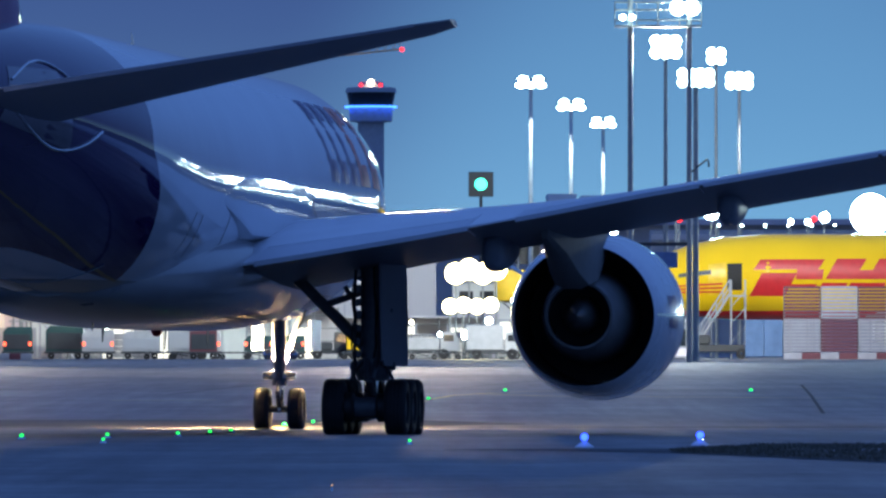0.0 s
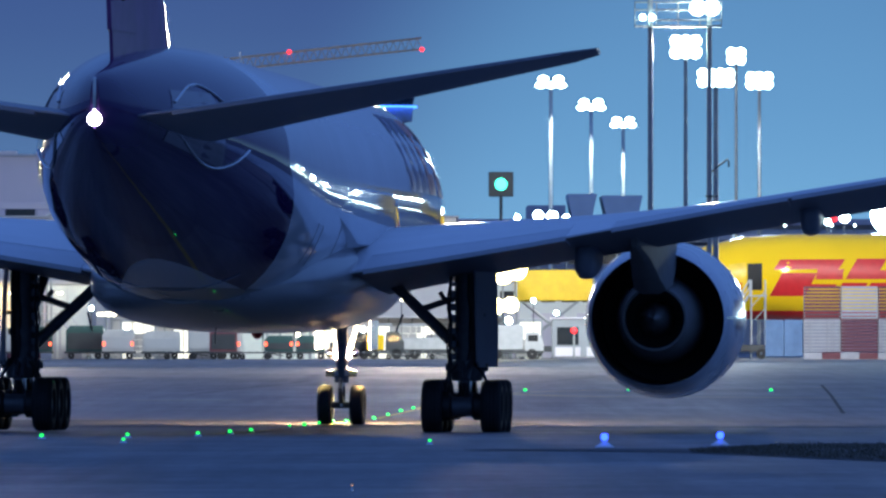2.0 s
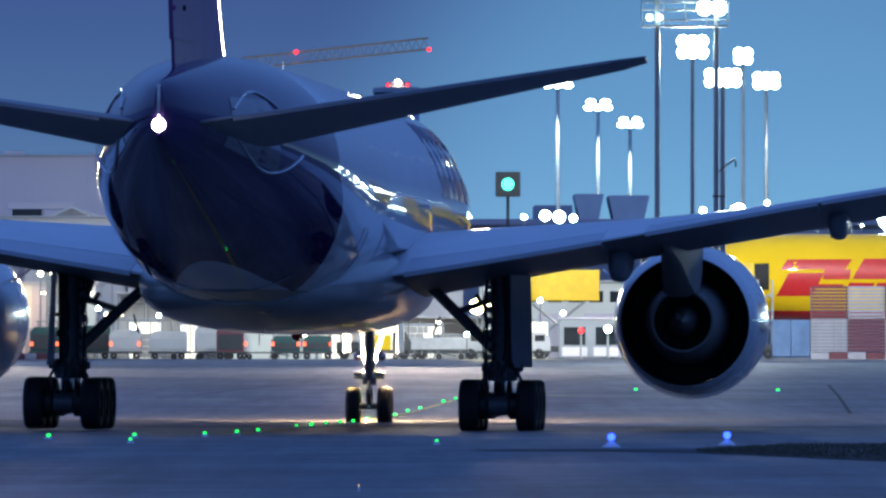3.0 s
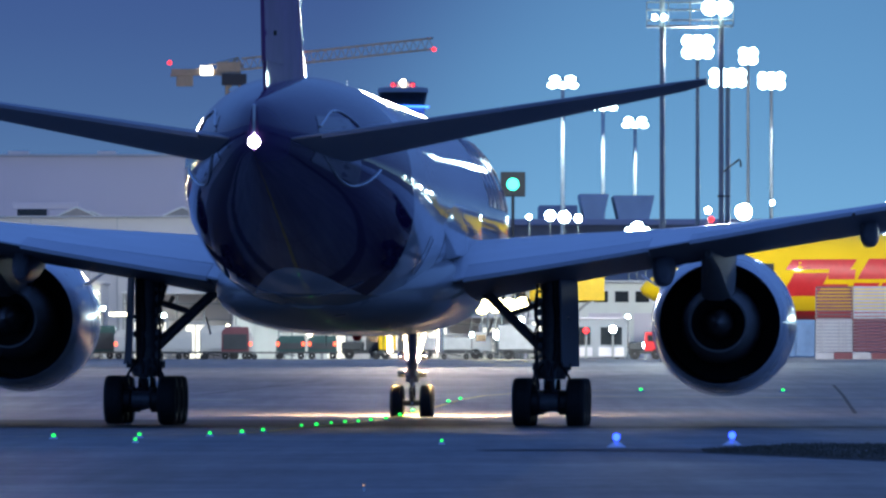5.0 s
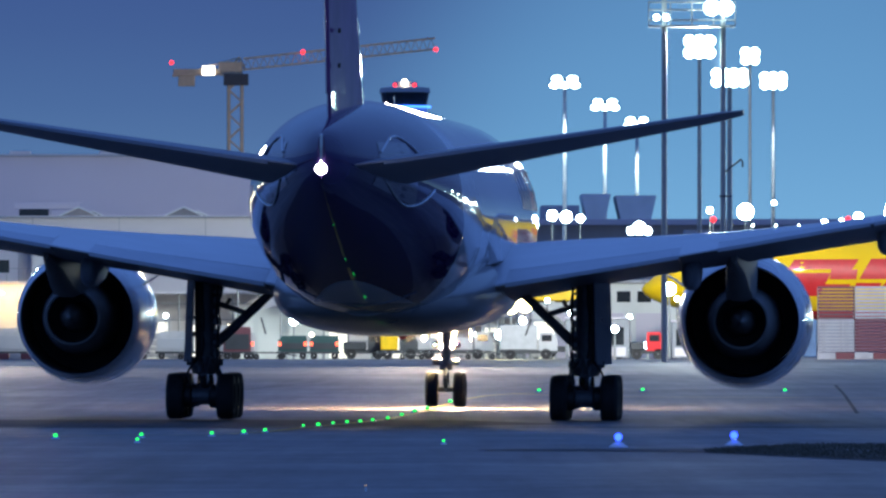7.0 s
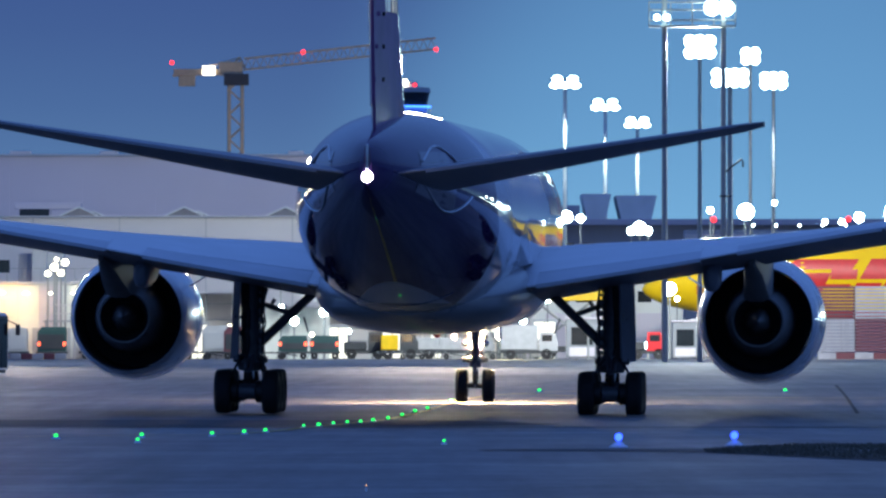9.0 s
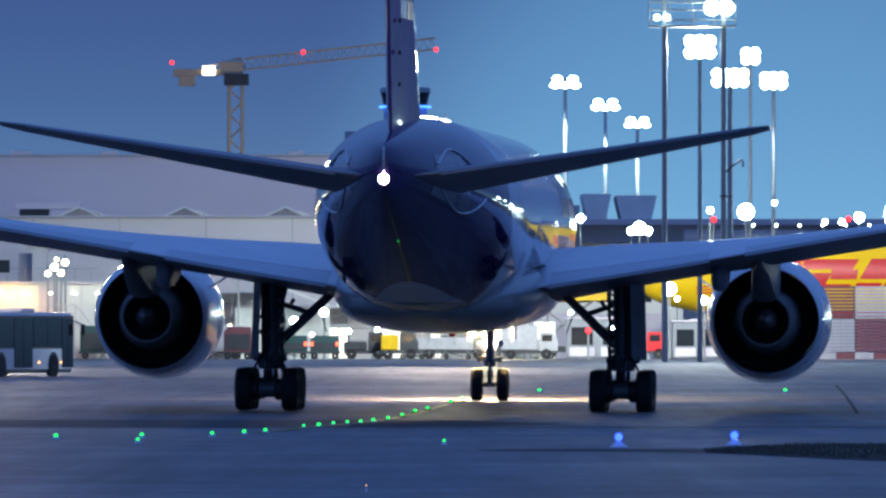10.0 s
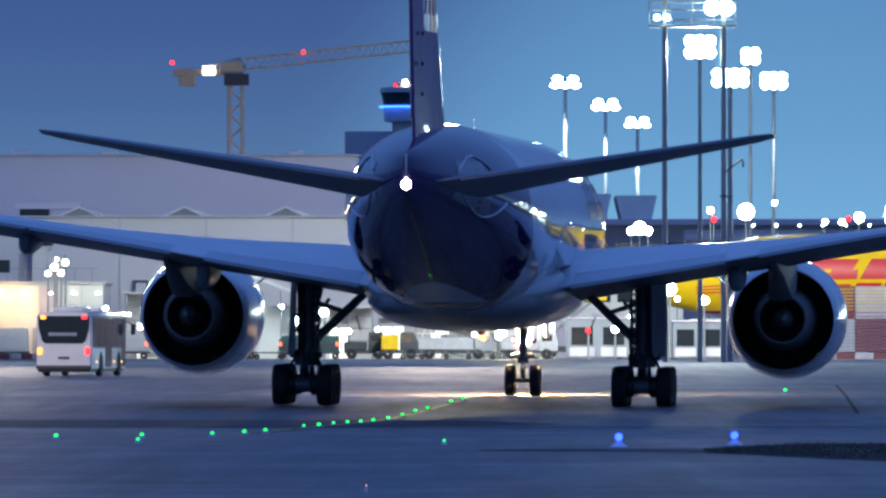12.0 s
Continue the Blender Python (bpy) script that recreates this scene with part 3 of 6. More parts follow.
def nose_gear(plane, spin, glow_mat):
    y = 25.88
    g = part("nose_gear_leg", rod(rod(bmesh.new(), (0, y, 1.2), (0, y - .1, 3.4), .14, .17, 16), (0, y, 1.15), (0, y, 1.35), .2, None, 16), M_STRUT, plane, "grey nose landing gear leg")
    part("oleo_piston", rod(bmesh.new(), (0, y, .5), (0, y, 1.2), .1, None, 14), M_CHROME, g)
    part("axle", rod(bmesh.new(), (-.5, y, .545), (.5, y, .545), .09, None, 12), M_STRUT, g)
    part("torque_link", rod(rod(bmesh.new(), (0, y - .15, 1.25), (0, y - .45, .95), .06), (0, y - .45, .95), (0, y - .1, .62), .06), M_STRUT, g)
    part("drag_brace", rod(rod(bmesh.new(), (-.1, y, 1.7), (-.4, y + 1.7, 3.2), .07), (.1, y, 1.7), (.4, y + 1.7, 3.2), .07), M_STRUT, g)
    part("steering_collar", rod(rod(box(bmesh.new(), (-.3, y - .12, 1.3), (.3, y + .12, 1.52), .03), (-.42, y - .1, 1.4), (-.2, y - .1, 1.4), .09), (.2, y - .1, 1.4), (.42, y - .1, 1.4), .09), M_METAL, g)
    for s in (-1, 1):
        part("nose_gear_door", box(bmesh.new(), (s * .75 - .02, y + .2, 2.05), (s * .75 + .02, y + 2.4, 2.85), .015), M_WHITE, g)
        if glow_mat:
            h = bmesh.new()
            turned(h, [(.0, .004), (.02, .06), (.06, .12), (.16, .135)], "Y", (s * .33, y - .07, 1.95), 18)
            lp = part("taxi_light", h, M_METAL, g, "round taxi light with a metal shell")
            d = bmesh.new()
            turned(d, [(.15, .125), (.19, .10), (.215, .05), (.22, .01)], "Y", (s * .33, y - .07, 1.95), 18)
            dd = part("lens", d, glow_mat, lp)
        wheel(plane, "nose_wheel", (s * .44, y, .545), .545, .40, spin)


def tailplane(plane, side, material):
    bm = bmesh.new()
    rings = []
    for x, ly, lz, ty, tz, th in ((.6, -22.6, 6.62, -29.9, 7.0, .74), (2.0, -23.9, 6.86, -30.2, 7.18, .64), (6.0, -27.0, 7.55, -31.1, 7.75, .42), (10.2, -30.0, 8.27, -31.9, 8.36, .2), (10.76, -30.8, 8.37, -32.1, 8.43, .1)):
        rings.append(airfoil((side * x, ly, lz), (side * x, ty, tz), th))
    loft(bm, rings)
    t = part("horizontal_stabiliser", bm, material, plane, "dark grey horizontal stabiliser")
    el = bmesh.new()
    rings = []
    for x, ya, yb, z, h in ((1.5, -28.4, -30.1, 7.06, .14), (6.0, -30.0, -31.15, 7.71, .10), (10.0, -31.3, -31.92, 8.32, .06)):
        rings.append([(side * x, ya, z - h), (side * x, yb, z - .03), (side * x, yb, z + .03), (side * x, ya, z + h)])
    loft(el, rings)
    part("elevator", el, material, t)
    return t


def fin(plane, material):
    bm = bmesh.new()
    rings = []
    for z, ly, ty, th in ((7.9, -18.2, -28.4, .82), (9.2, -19.6, -28.9, .74), (12, -22.2, -29.9, .62), (15, -25.0, -31.0, .5), (18, -27.8, -32.1, .36), (18.6, -28.9, -32.3, .2)):
        ring = []
        n = 14
        for i in range(n + 1):
            s = 0.5 - 0.5 * math.cos(math.pi * i / n)
            h = 5 * th * (0.2969 * math.sqrt(s) - 0.126 * s - 0.3516 * s * s + 0.2843 * s ** 3 - 0.1015 * s ** 4) + .03
            ring.append((h, ly + (ty - ly) * s, z))
        ring += [(-p[0], p[1], p[2]) for p in ring[::-1][:-1]]
        rings.append(ring)
    loft(bm, rings)
    f = part("fin", bm, material, plane, "purple tail fin with a coloured emblem")
    rd = bmesh.new()
    loft(rd, [[(.27, -26.3, 8.9), (.05, -29.0, 8.9), (-.05, -29.0, 8.9), (-.27, -26.3, 8.9)], [(.15, -30.6, 17.2), (.04, -32.0, 17.2), (-.04, -32.0, 17.2), (-.15, -30.6, 17.2)]])
    part("rudder", rd, material, f)
    def half(y, z):
        ly, ty, th = (float(np.interp(z, [7.9, 9.2, 12, 15, 18], q)) for q in ((-18.2, -19.6, -22.2, -25.0, -27.8), (-28.4, -28.9, -29.9, -31.0, -32.1), (.82, .74, .62, .5, .36)))
        q = min(max((y - ly) / (ty - ly), 0), 1)
        return 5 * th * (0.2969 * math.sqrt(q) - 0.126 * q - 0.3516 * q * q + 0.2843 * q ** 3 - 0.1015 * q ** 4) + .05

    # emblem on the fin as plain bars, pale aft and orange-red forward
    for s in (-1, 1):
        for y0, m in ((-29.0, M_WHITE), (-28.1, M_WHITE), (-27.2, M_WHITE), (-26.2, M_ORANGE), (-25.2, M_ORANGE)):
            lb = bmesh.new()
            for za, zb, ya, yb in ((11.5, 13.6, 0, .3), (12.9, 13.6, .3, .75), (11.5, 12.0, .3, .75)):
                ring = [lb.verts.new((s * half(y0 + q, z), y0 + q, z)) for q, z in ((ya, za), (yb, za), (yb, zb), (ya, zb))]
                lb.faces.new(ring)
            part("emblem_bar", lb, m, f)
    for z in (9.6, 10.5, 11.4):
        part("rudder_hinge", rod(bmesh.new(), (.2, -28.5, z), (.27, -28.5, z), .06, None, 8), M_DARK, f)
    return f


def cargo_jet(label, paint, stab, fin_paint, taxi, spin):
    plane = empty("cargo_aircraft")
    tagged(plane, label, "aircraft")
    body = fuselage(plane, paint)
    belly_fairing(plane, M_BELLY)
    for s in (-1, 1):
        root_fairing(plane, s, paint)
        wing(plane, s)
        engine(plane, s)
        main_gear(plane, s, spin)
        tailplane(plane, s, stab)
    fin(plane, fin_paint)
    nose_gear(plane, spin, taxi)
    return plane, body


M_BELLY = mat("belly_grey_paint", (0.30, 0.29, 0.285), 0.3, coat=0.4, vary=0.15, scale=0.8)
SPIN = []
jet, jet_body = cargo_jet("white and purple twin-engine cargo jet taxiing", M_BODY, M_STAB, M_PURPLE, G_TAXI, SPIN)


def jet_details():
    # tail light on the blade of the tail cone, exhaust slot edge
    bm = bmesh.new()
    bmesh.ops.create_icosphere(bm, subdivisions=2, radius=.15)
    for v in bm.verts:
        v.co += Vector((0, -31.66, 6.9))
    part("tail_light", bm, G_TAIL, jet, "bright white tail light")
    part("tail_blade_edge", box(bmesh.new(), (-.035, -31.72, 7.1), (.035, -31.5, 7.8), .015), M_METAL, jet, "bare metal tail blade")
    # polished sealing plates round the stabiliser roots
    for s in (-1, 1):
        pl = bmesh.new()
        skin_patch(pl, (-24.0, -24.6), (-28.2, -27.6), -22 if s > 0 else 202, 28 if s > 0 else 152, .012, 8)
        part("sealing_plate", pl, M_PURPLEPLATE, jet)
        for base, amp, ya, run in ((-4, -21, -22.3, 5.6), (16, 18, -23.4, 4.2)):
            pts = [skin_point(ya - run * k / 14, base + amp * math.sin(math.pi * k / 14) if s > 0 else 180 - base - amp * math.sin(math.pi * k / 14), .02) for k in range(15)]
            part("plate_edge", tube(bmesh.new(), pts, .03), M_SLAT, jet, "polished metal edge strip")
    # lettering of the forward body as plain slanted bars
    for y0, w, m in ((15.6, 1.5, M_LETTER), (13.6, 1.5, M_LETTER), (11.6, 1.5, M_LETTER), (17.5, 1.9, M_ORANGE), (20.1, 1.9, M_ORANGE)):
        for side in (1, -1):
            bm = bmesh.new()
            a0, a1 = (6, 48) if side > 0 else (174, 132)
            skin_patch(bm, (y0, y0), (y0 + w * .4, y0 + w * .4), a0, a1)
            skin_patch(bm, (y0 + w * .4, y0 + w * .4), (y0 + w, y0 + w), a0, a0 + (a1 - a0) * .25)
            skin_patch(bm, (y0 + w * .4, y0 + w * .4), (y0 + w, y0 + w), a1 - (a1 - a0) * .25, a1)
            part("emblem_bar", bm, m, jet)
    # blade antennas, drain mast and beacon under the belly
    for y, h, x in ((-9, .38, .25), (4.5, .42, 0), (10.5, .3, .2), (-3, .28, -.4)):
        bm = bmesh.new()
        base = 2.42 if y > -8 else 2.75
        loft(bm, [airfoil((x, y + .25, base + .08), (x, y - .2, base + .08), .07, 6), airfoil((x, y, base - h), (x, y - .2, base - h), .03, 6)])
        part("antenna", bm, M_HOSE, jet)
    bm = bmesh.new()
    loft(bm, [airfoil((0, -1, 8.88), (0, -1.6, 8.88), .08, 6), airfoil((0, -1.3, 9.25), (0, -1.6, 9.25), .03, 6)])
    part("antenna", bm, M_WHITE, jet)
    bm = bmesh.new()
    turned(bm, [(0, .13), (-.06, .125), (-.13, .08), (-.15, .01)], "Z", (0, 3.0, 2.43), 18)
    part("beacon", bm, M_RED, jet, "unlit red beacon lens")
    # drain mast and static wicks
    for s in (-1, 1):
        for k in range(4):
            x = 7.2 + k * .95
            z, y = 7.75 + (x - 6) * .145, -31.15 - (x - 6) * .2
            part("static_wick", rod(bmesh.new(), (s * x, y, z), (s * x, y - .22, z - .01), .012, .005, 5), M_HOSE, jet)
    # belly seam with a bright edge
    pts = [skin_point(-15.2 + 1.2 * math.sin(radians(a)), a, .012) for a in range(236, 306, 5)]
    part("belly_seam", tube(bmesh.new(), pts, .018, 6), M_METAL, jet)
    # doors and panel outlines on the right side
    for y, w, a0, a1 in ((24.2, 1.1, -2, 36), (-6.5, 2.6, -42, -10), (-11.8, 1.0, -38, -18)):
        bm = bmesh.new()
        for k in range(2):
            p = [skin_point(y + k * w, a0 + (a1 - a0) * i / 8, .008) for i in range(9)]
            for a, b in zip(p, p[1:]):
                rod(bm, a, b, .006, None, 5)
        for aa in (a0, a1):
            rod(bm, skin_point(y, aa, .008), skin_point(y + w, aa, .008), .006, None, 5)
        part("hatch_outline", bm, M_BELLY, jet)


M_PURPLEPLATE = mat("sealing_plate_metal", (0.26, 0.24, 0.27), 0.12, 0.9)
jet_details()


# ---- ground details ----
M_ASPHALT = mat("dark_asphalt", (0.032, 0.032, 0.034), 0.7, 0.0, 0.25, 0.4, bump=0.2)
M_LINE = mat("yellow_line_paint", (0.55, 0.38, 0.05), 0.5, 0.0, 0.3, 1.5)
M_JOINT = mat("joint_filler", (0.03, 0.03, 0.03), 0.8)
patch("asphalt_strip", ([(-300, 262), (-14, 262), (-6, 262.5), (0.5, 264), (3.2, 270)][::1], [(-300, 284), (-14, 284), (-6, 283.5), (0.5, 282), (3.2, 272)]), M_ASPHALT, 0.008, "dark asphalt strip between concrete slabs", "pavement")
patch("slab_joint", ([(-300, 258.6), (0, 258.6), (300, 258.6)], [(-300, 260.2), (0, 260.2), (300, 260.2)]), M_JOINT, 0.012, "dark filled joint in the concrete", "joint")
for y in (205, 222, 318, 372, 395, 430):
    patch("slab_joint", ([(-300, y), (0, y), (300, y)], [(-300, y + .35), (0, y + .35), (300, y + .35)]), M_JOINT, 0.012, "dark filled joint in the concrete", "joint")
for x0, x1, y0, y1 in ((12.5, 15.6, 300, 395), (-14, -3, 330, 410), (-20, -12, 300, 420), (-8.5, -5, 350, 420), (2, 9.5, 380, 470)):
    patch("slab_joint", ([(x0, y0), ((x0 + x1) / 2, (y0 + y1) / 2), (x1, y1)], [(x0 + .12, y0), ((x0 + x1) / 2 + .12, (y0 + y1) / 2), (x1 + .12, y1)]), M_JOINT, 0.014, "crack and joint line in the concrete", "joint")


def line_along(name, pts, width, label):
    left, right = [], []
    for k, p in enumerate(pts):
        a, b = Vector(pts[max(0, k - 1)]), Vector(pts[min(len(pts) - 1, k + 1)])
        d = (b - a).normalized()
        n = Vector((-d.y, d.x)) * width / 2
        left.append(tuple(Vector(p) + n))
        right.append(tuple(Vector(p) - n))
    patch(name, (left, right), M_LINE, 0.018, label)


line_along("taxi_line", [(-60, 150), (-30, 172), (-12, 192), (-6.0, 218), (-4.9, 228), (-4.27, 240), (-3.62, 257), (-2.62, 272), (-1.56, 284), (-.48, 309), (.26, 327), (.7, 336), (1.5, 346), (2.6, 354), (4.2, 362), (7.4, 372), (14, 380), (40, 392)], .22, "yellow taxiway centre line curving across concrete")
line_along("taxi_line", [(2.6, 352), (4.5, 346), (6.2, 343.5), (12.2, 341), (30, 338)], .45, "yellow painted taxiway line")
line_along("taxi_line", [(-10, 334), (-6.5, 335)], .6, "pale painted mark on the concrete")


def centre_light(x, y, size=.09, m=None):
    z = ground_height(y)
    size *= .68
    base = empty("taxiway_light")
    base.location = (x, y, z)
    tagged(base, "green taxiway centre line light set in the concrete", "taxiway light", "green taxiway lights")
    bm = bmesh.new()
    turned(bm, [(0.0, size * 2.2), (.02, size * 2.0), (.05, size * 1.1), (.051, .01)], "Z", (0, 0, 0), 16)
    part("housing", bm, M_METAL, base)
    bm = bmesh.new()
    bmesh.ops.create_icosphere(bm, subdivisions=2, radius=size)
    for v in bm.verts:
        v.co.z = v.co.z * .75 + .075
    part("lens", bm, m or G_GREEN, base)
    return base


for x, y, s in ((-7.6, 194.6, .065), (-5.67, 184.1, .05), (-6.0, 197.4, .06), (-4.82, 207, .06), (-4.61, 229.9, .07), (-4.27, 238.3, .07), (-3.62, 257.8, .06), (-3.28, 261.7, .085), (-2.96, 267.9, .06),
                (-2.62, 271.6, .07), (-2.27, 273.4, .07), (-1.95, 277, .075), (-1.56, 282.5, .08), (-1.2, 292.6, .08), (-.85, 302.9, .085), (-.48, 310.5, .08), (.26, 327.8, .095), (.67, 335, .085),
                (3.53, 362.4, .10), (7.37, 364.8, .10), (12.52, 362.4, .10), (.02, 180.5, .045)):
    centre_light(x, y, s)
centre_light(-.93, 120.2, .010, G_AMBERSMALL)


def edge_light(x, y):
    z = ground_height(y)
    base = empty("taxiway_edge_light")
    base.location = (x, y, z)
    tagged(base, "blue taxiway edge light on a short cone base", "taxiway light", "blue edge lights")
    bm = bmesh.new()
    turned(bm, [(0, .17), (.02, .17), (.05, .12), (.10, .055), (.12, .05), (.121, .01)], "Z", (0, 0, 0), 20)
    part("cone_base", bm, M_WHITE, base, "pale cone base lit blue by its lens")
    bm = bmesh.new()
    bmesh.ops.create_icosphere(bm, subdivisions=2, radius=.068)
    for v in bm.verts:
        v.co.z = v.co.z * 1.0 + .185
    part("lens", bm, G_BLUE, base)


edge_light(3.08, 173.6)
edge_light(5.24, 178.1)


def grass_island():
    rng = random.Random(3)
    bm = bmesh.new()
    la, lb = [], []
    for k in range(30):
        x = 4.35 + k * .22
        near, far = 163 - min(k, 14) * 1.1, 169 + min(k, 10) * 1.2
        la.append((x + rng.uniform(-.05, .05), near + rng.uniform(-.4, .4)))
        lb.append((x, far + rng.uniform(-.4, .4)))
    patch("soil_strip", (la + [(60, 148)], lb + [(60, 180)]), M_SOIL, .01, "dark soil under the dry grass", "soil")
    verts, faces = [], []
    for _ in range(16000):
        k = rng.random()
        x = 4.4 + 8 * k
        i = min(int((x - 4.35) / .22), 29)
        y = rng.uniform(la[i][1] + .5, lb[i][1] - .5)
        if rng.random() > min(1, .35 + (x - 4.4)):
            continue
        z, h, a = ground_height(y), rng.uniform(.02, .075), rng.uniform(0, math.pi)
        w, lean = .012, rng.uniform(-.06, .06)
        n = len(verts)
        verts += [(x - w * math.cos(a), y - w * math.sin(a), z), (x + w * math.cos(a), y + w * math.sin(a), z), (x + lean, y + lean, z + h)]
        faces.append((n, n + 1, n + 2))
    me = bpy.data.meshes.new("grass")
    me.from_pydata(verts, [], faces)
    me.materials.append(M_GRASS)
    tagged(new("grass", me), "short dry grass on an island beside the taxiway", "grass", kind="stuff")
    patch("dark_verge", ([(.6, 167.6), (2.5, 166.5), (4.6, 163.5)], [(.6, 168.4), (2.5, 169.5), (4.6, 170)]), M_ASPHALT, .012, "dark asphalt wedge at the tip of the grass", "pavement")


M_SOIL = mat("dark_soil", (0.06, 0.054, 0.045), 0.9, vary=0.4, scale=3, bump=0.4)
M_GRASS = mat("dry_grass", (0.13, 0.11, 0.075), 0.8, vary=0.4, scale=4)
grass_island()

# ---- background: hangar, buildings ----
M_CLAD = mat("hangar_cladding", (0.60, 0.565, 0.62), 0.6, 0.0, 0.06, 0.1)
M_CLADLIGHT = mat("pale_cladding", (0.58, 0.57, 0.58), 0.6, 0.0, 0.06, 0.1)
M_GREY = mat("grey_facade", (0.40, 0.42, 0.45), 0.6, 0.0, 0.15, 0.2)
M_DARKGREY = mat("dark_steel", (0.06, 0.065, 0.07), 0.5, 0.3, 0.2, 1)
M_GLASS = mat("dark_window_glass", (0.02, 0.025, 0.03), 0.08, 0.0)
M_BLUEPANEL = mat("blue_panel", (0.10, 0.20, 0.42), 0.4)
M_GREENBOX = mat("dark_green_container", (0.02, 0.07, 0.065), 0.45)
M_WHITEBOX = mat("white_container", (0.42, 0.43, 0.44), 0.5)
# far tower and crane colours set paler, standing in for distance haze
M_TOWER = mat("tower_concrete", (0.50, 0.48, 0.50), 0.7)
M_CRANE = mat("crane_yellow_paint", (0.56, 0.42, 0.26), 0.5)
# slim poles paled: the light of their own lamps put into the colour
M_MASTLIT = mat("lamp_lit_mast_metal", (0.66, 0.72, 0.70), 0.5)
M_MAST = mat("galvanised_mast", (0.34, 0.36, 0.36), 0.45, 0.5)


M_CANOPY = mat("white_canopy_sheet", (0.7, 0.72, 0.68), 0.6, vary=0.1, scale=0.6)
M_GABLE = mat("skylight_glazing", (0.16, 0.17, 0.20), 0.3, vary=0.2)


def hangar():
    h = empty("hangar")
    tagged(h, "large pale grey corrugated cargo hangar with stepped roof", "hangar")
    boxed("upper_wall", (-75, 760, .9), (-6.5, 790, 16.3), M_CLAD, h, 0)
    boxed("roof_edge", (-75.3, 759.6, 16.3), (-6.3, 790, 16.5), M_GREY, h, 0.03)
    rib = bmesh.new()
    for k in range(170):
        x = -75 + k * .4
        box(rib, (x, 759.97, 10.9), (x + .16, 760.0, 16.3))
    part("cladding_ribs", rib, M_CLAD, h, smooth=False)
    boxed("lower_wall", (-75, 722, .9), (2, 760, 11.15), M_CLADLIGHT, h, 0)
    boxed("lower_roof_edge", (-75.2, 721.6, 11.15), (2.2, 760, 11.3), M_GREY, h, 0.03)
    for k in range(12):
        boxed("joint_strip", (-74 + k * 6.3, 721.93, .9), (-73.92 + k * 6.3, 722.0, 11.15), M_GREY, h, 0)
    for x in (-26.6, -18.9, -11.5):
        for dx, s in ((0, 1.0), (.9, .6)):
            bm = bmesh.new()
            loft(bm, [[(x + dx - 1.4 * s, y, 11.3), (x + dx + 1.4 * s, y, 11.3), (x + dx, y, 11.3 + .62 * s)] for y in (724 + dx * 5, 745)])
            part("skylight_gable", bm, M_GABLE, h, smooth=False)
            edge = bmesh.new()
            for q in (-1.4 * s, 1.4 * s):
                rod(edge, (x + dx + q, 723.9 + dx * 5, 11.32), (x + dx, 723.9 + dx * 5, 11.34 + .62 * s), .07, None, 6)
            part("gable_flashing", edge, M_CANOPY, h)
    part("roof_plant", box(bmesh.new(), (-31.2, 730, 11.3), (-29.0, 735, 11.9), .03), M_GLASS, h)
    part("roof_platform", box(bmesh.new(), (-32.0, 740, 12.0), (-27.0, 742, 12.5), .03), M_CLAD, h)
    for x, w in ((-33.3, 1.6), (-26.4, 1.4), (-11.9, 1.2)):
        part("roof_vent", box(bmesh.new(), (x, 762, 16.5), (x + w, 764, 16.78), .03), M_CLADLIGHT, h)


hangar()


def lit_annex():
    h = empty("apron_annex")
    tagged(h, "pale low cargo annex lit by lamps", "building")
    boxed("wall", (3.2, 722, .9), (17.5, 735, 6.4), M_CANOPY, h, 0)
    boxed("roof_edge", (3.0, 721.7, 6.4), (17.7, 735, 6.6), M_GREY, h, .02)
    for k in range(4):
        boxed("roller_door", (4.2 + k * 3.3, 721.9, .9), (6.6 + k * 3.3, 721.97, 4.2), M_CLAD, h, .01)
    for k in range(9):
        boxed("window", (3.7 + k * 1.5, 721.92, 5.0), (4.7 + k * 1.5, 721.98, 5.8), M_GLASS, h, .01)


lit_annex()


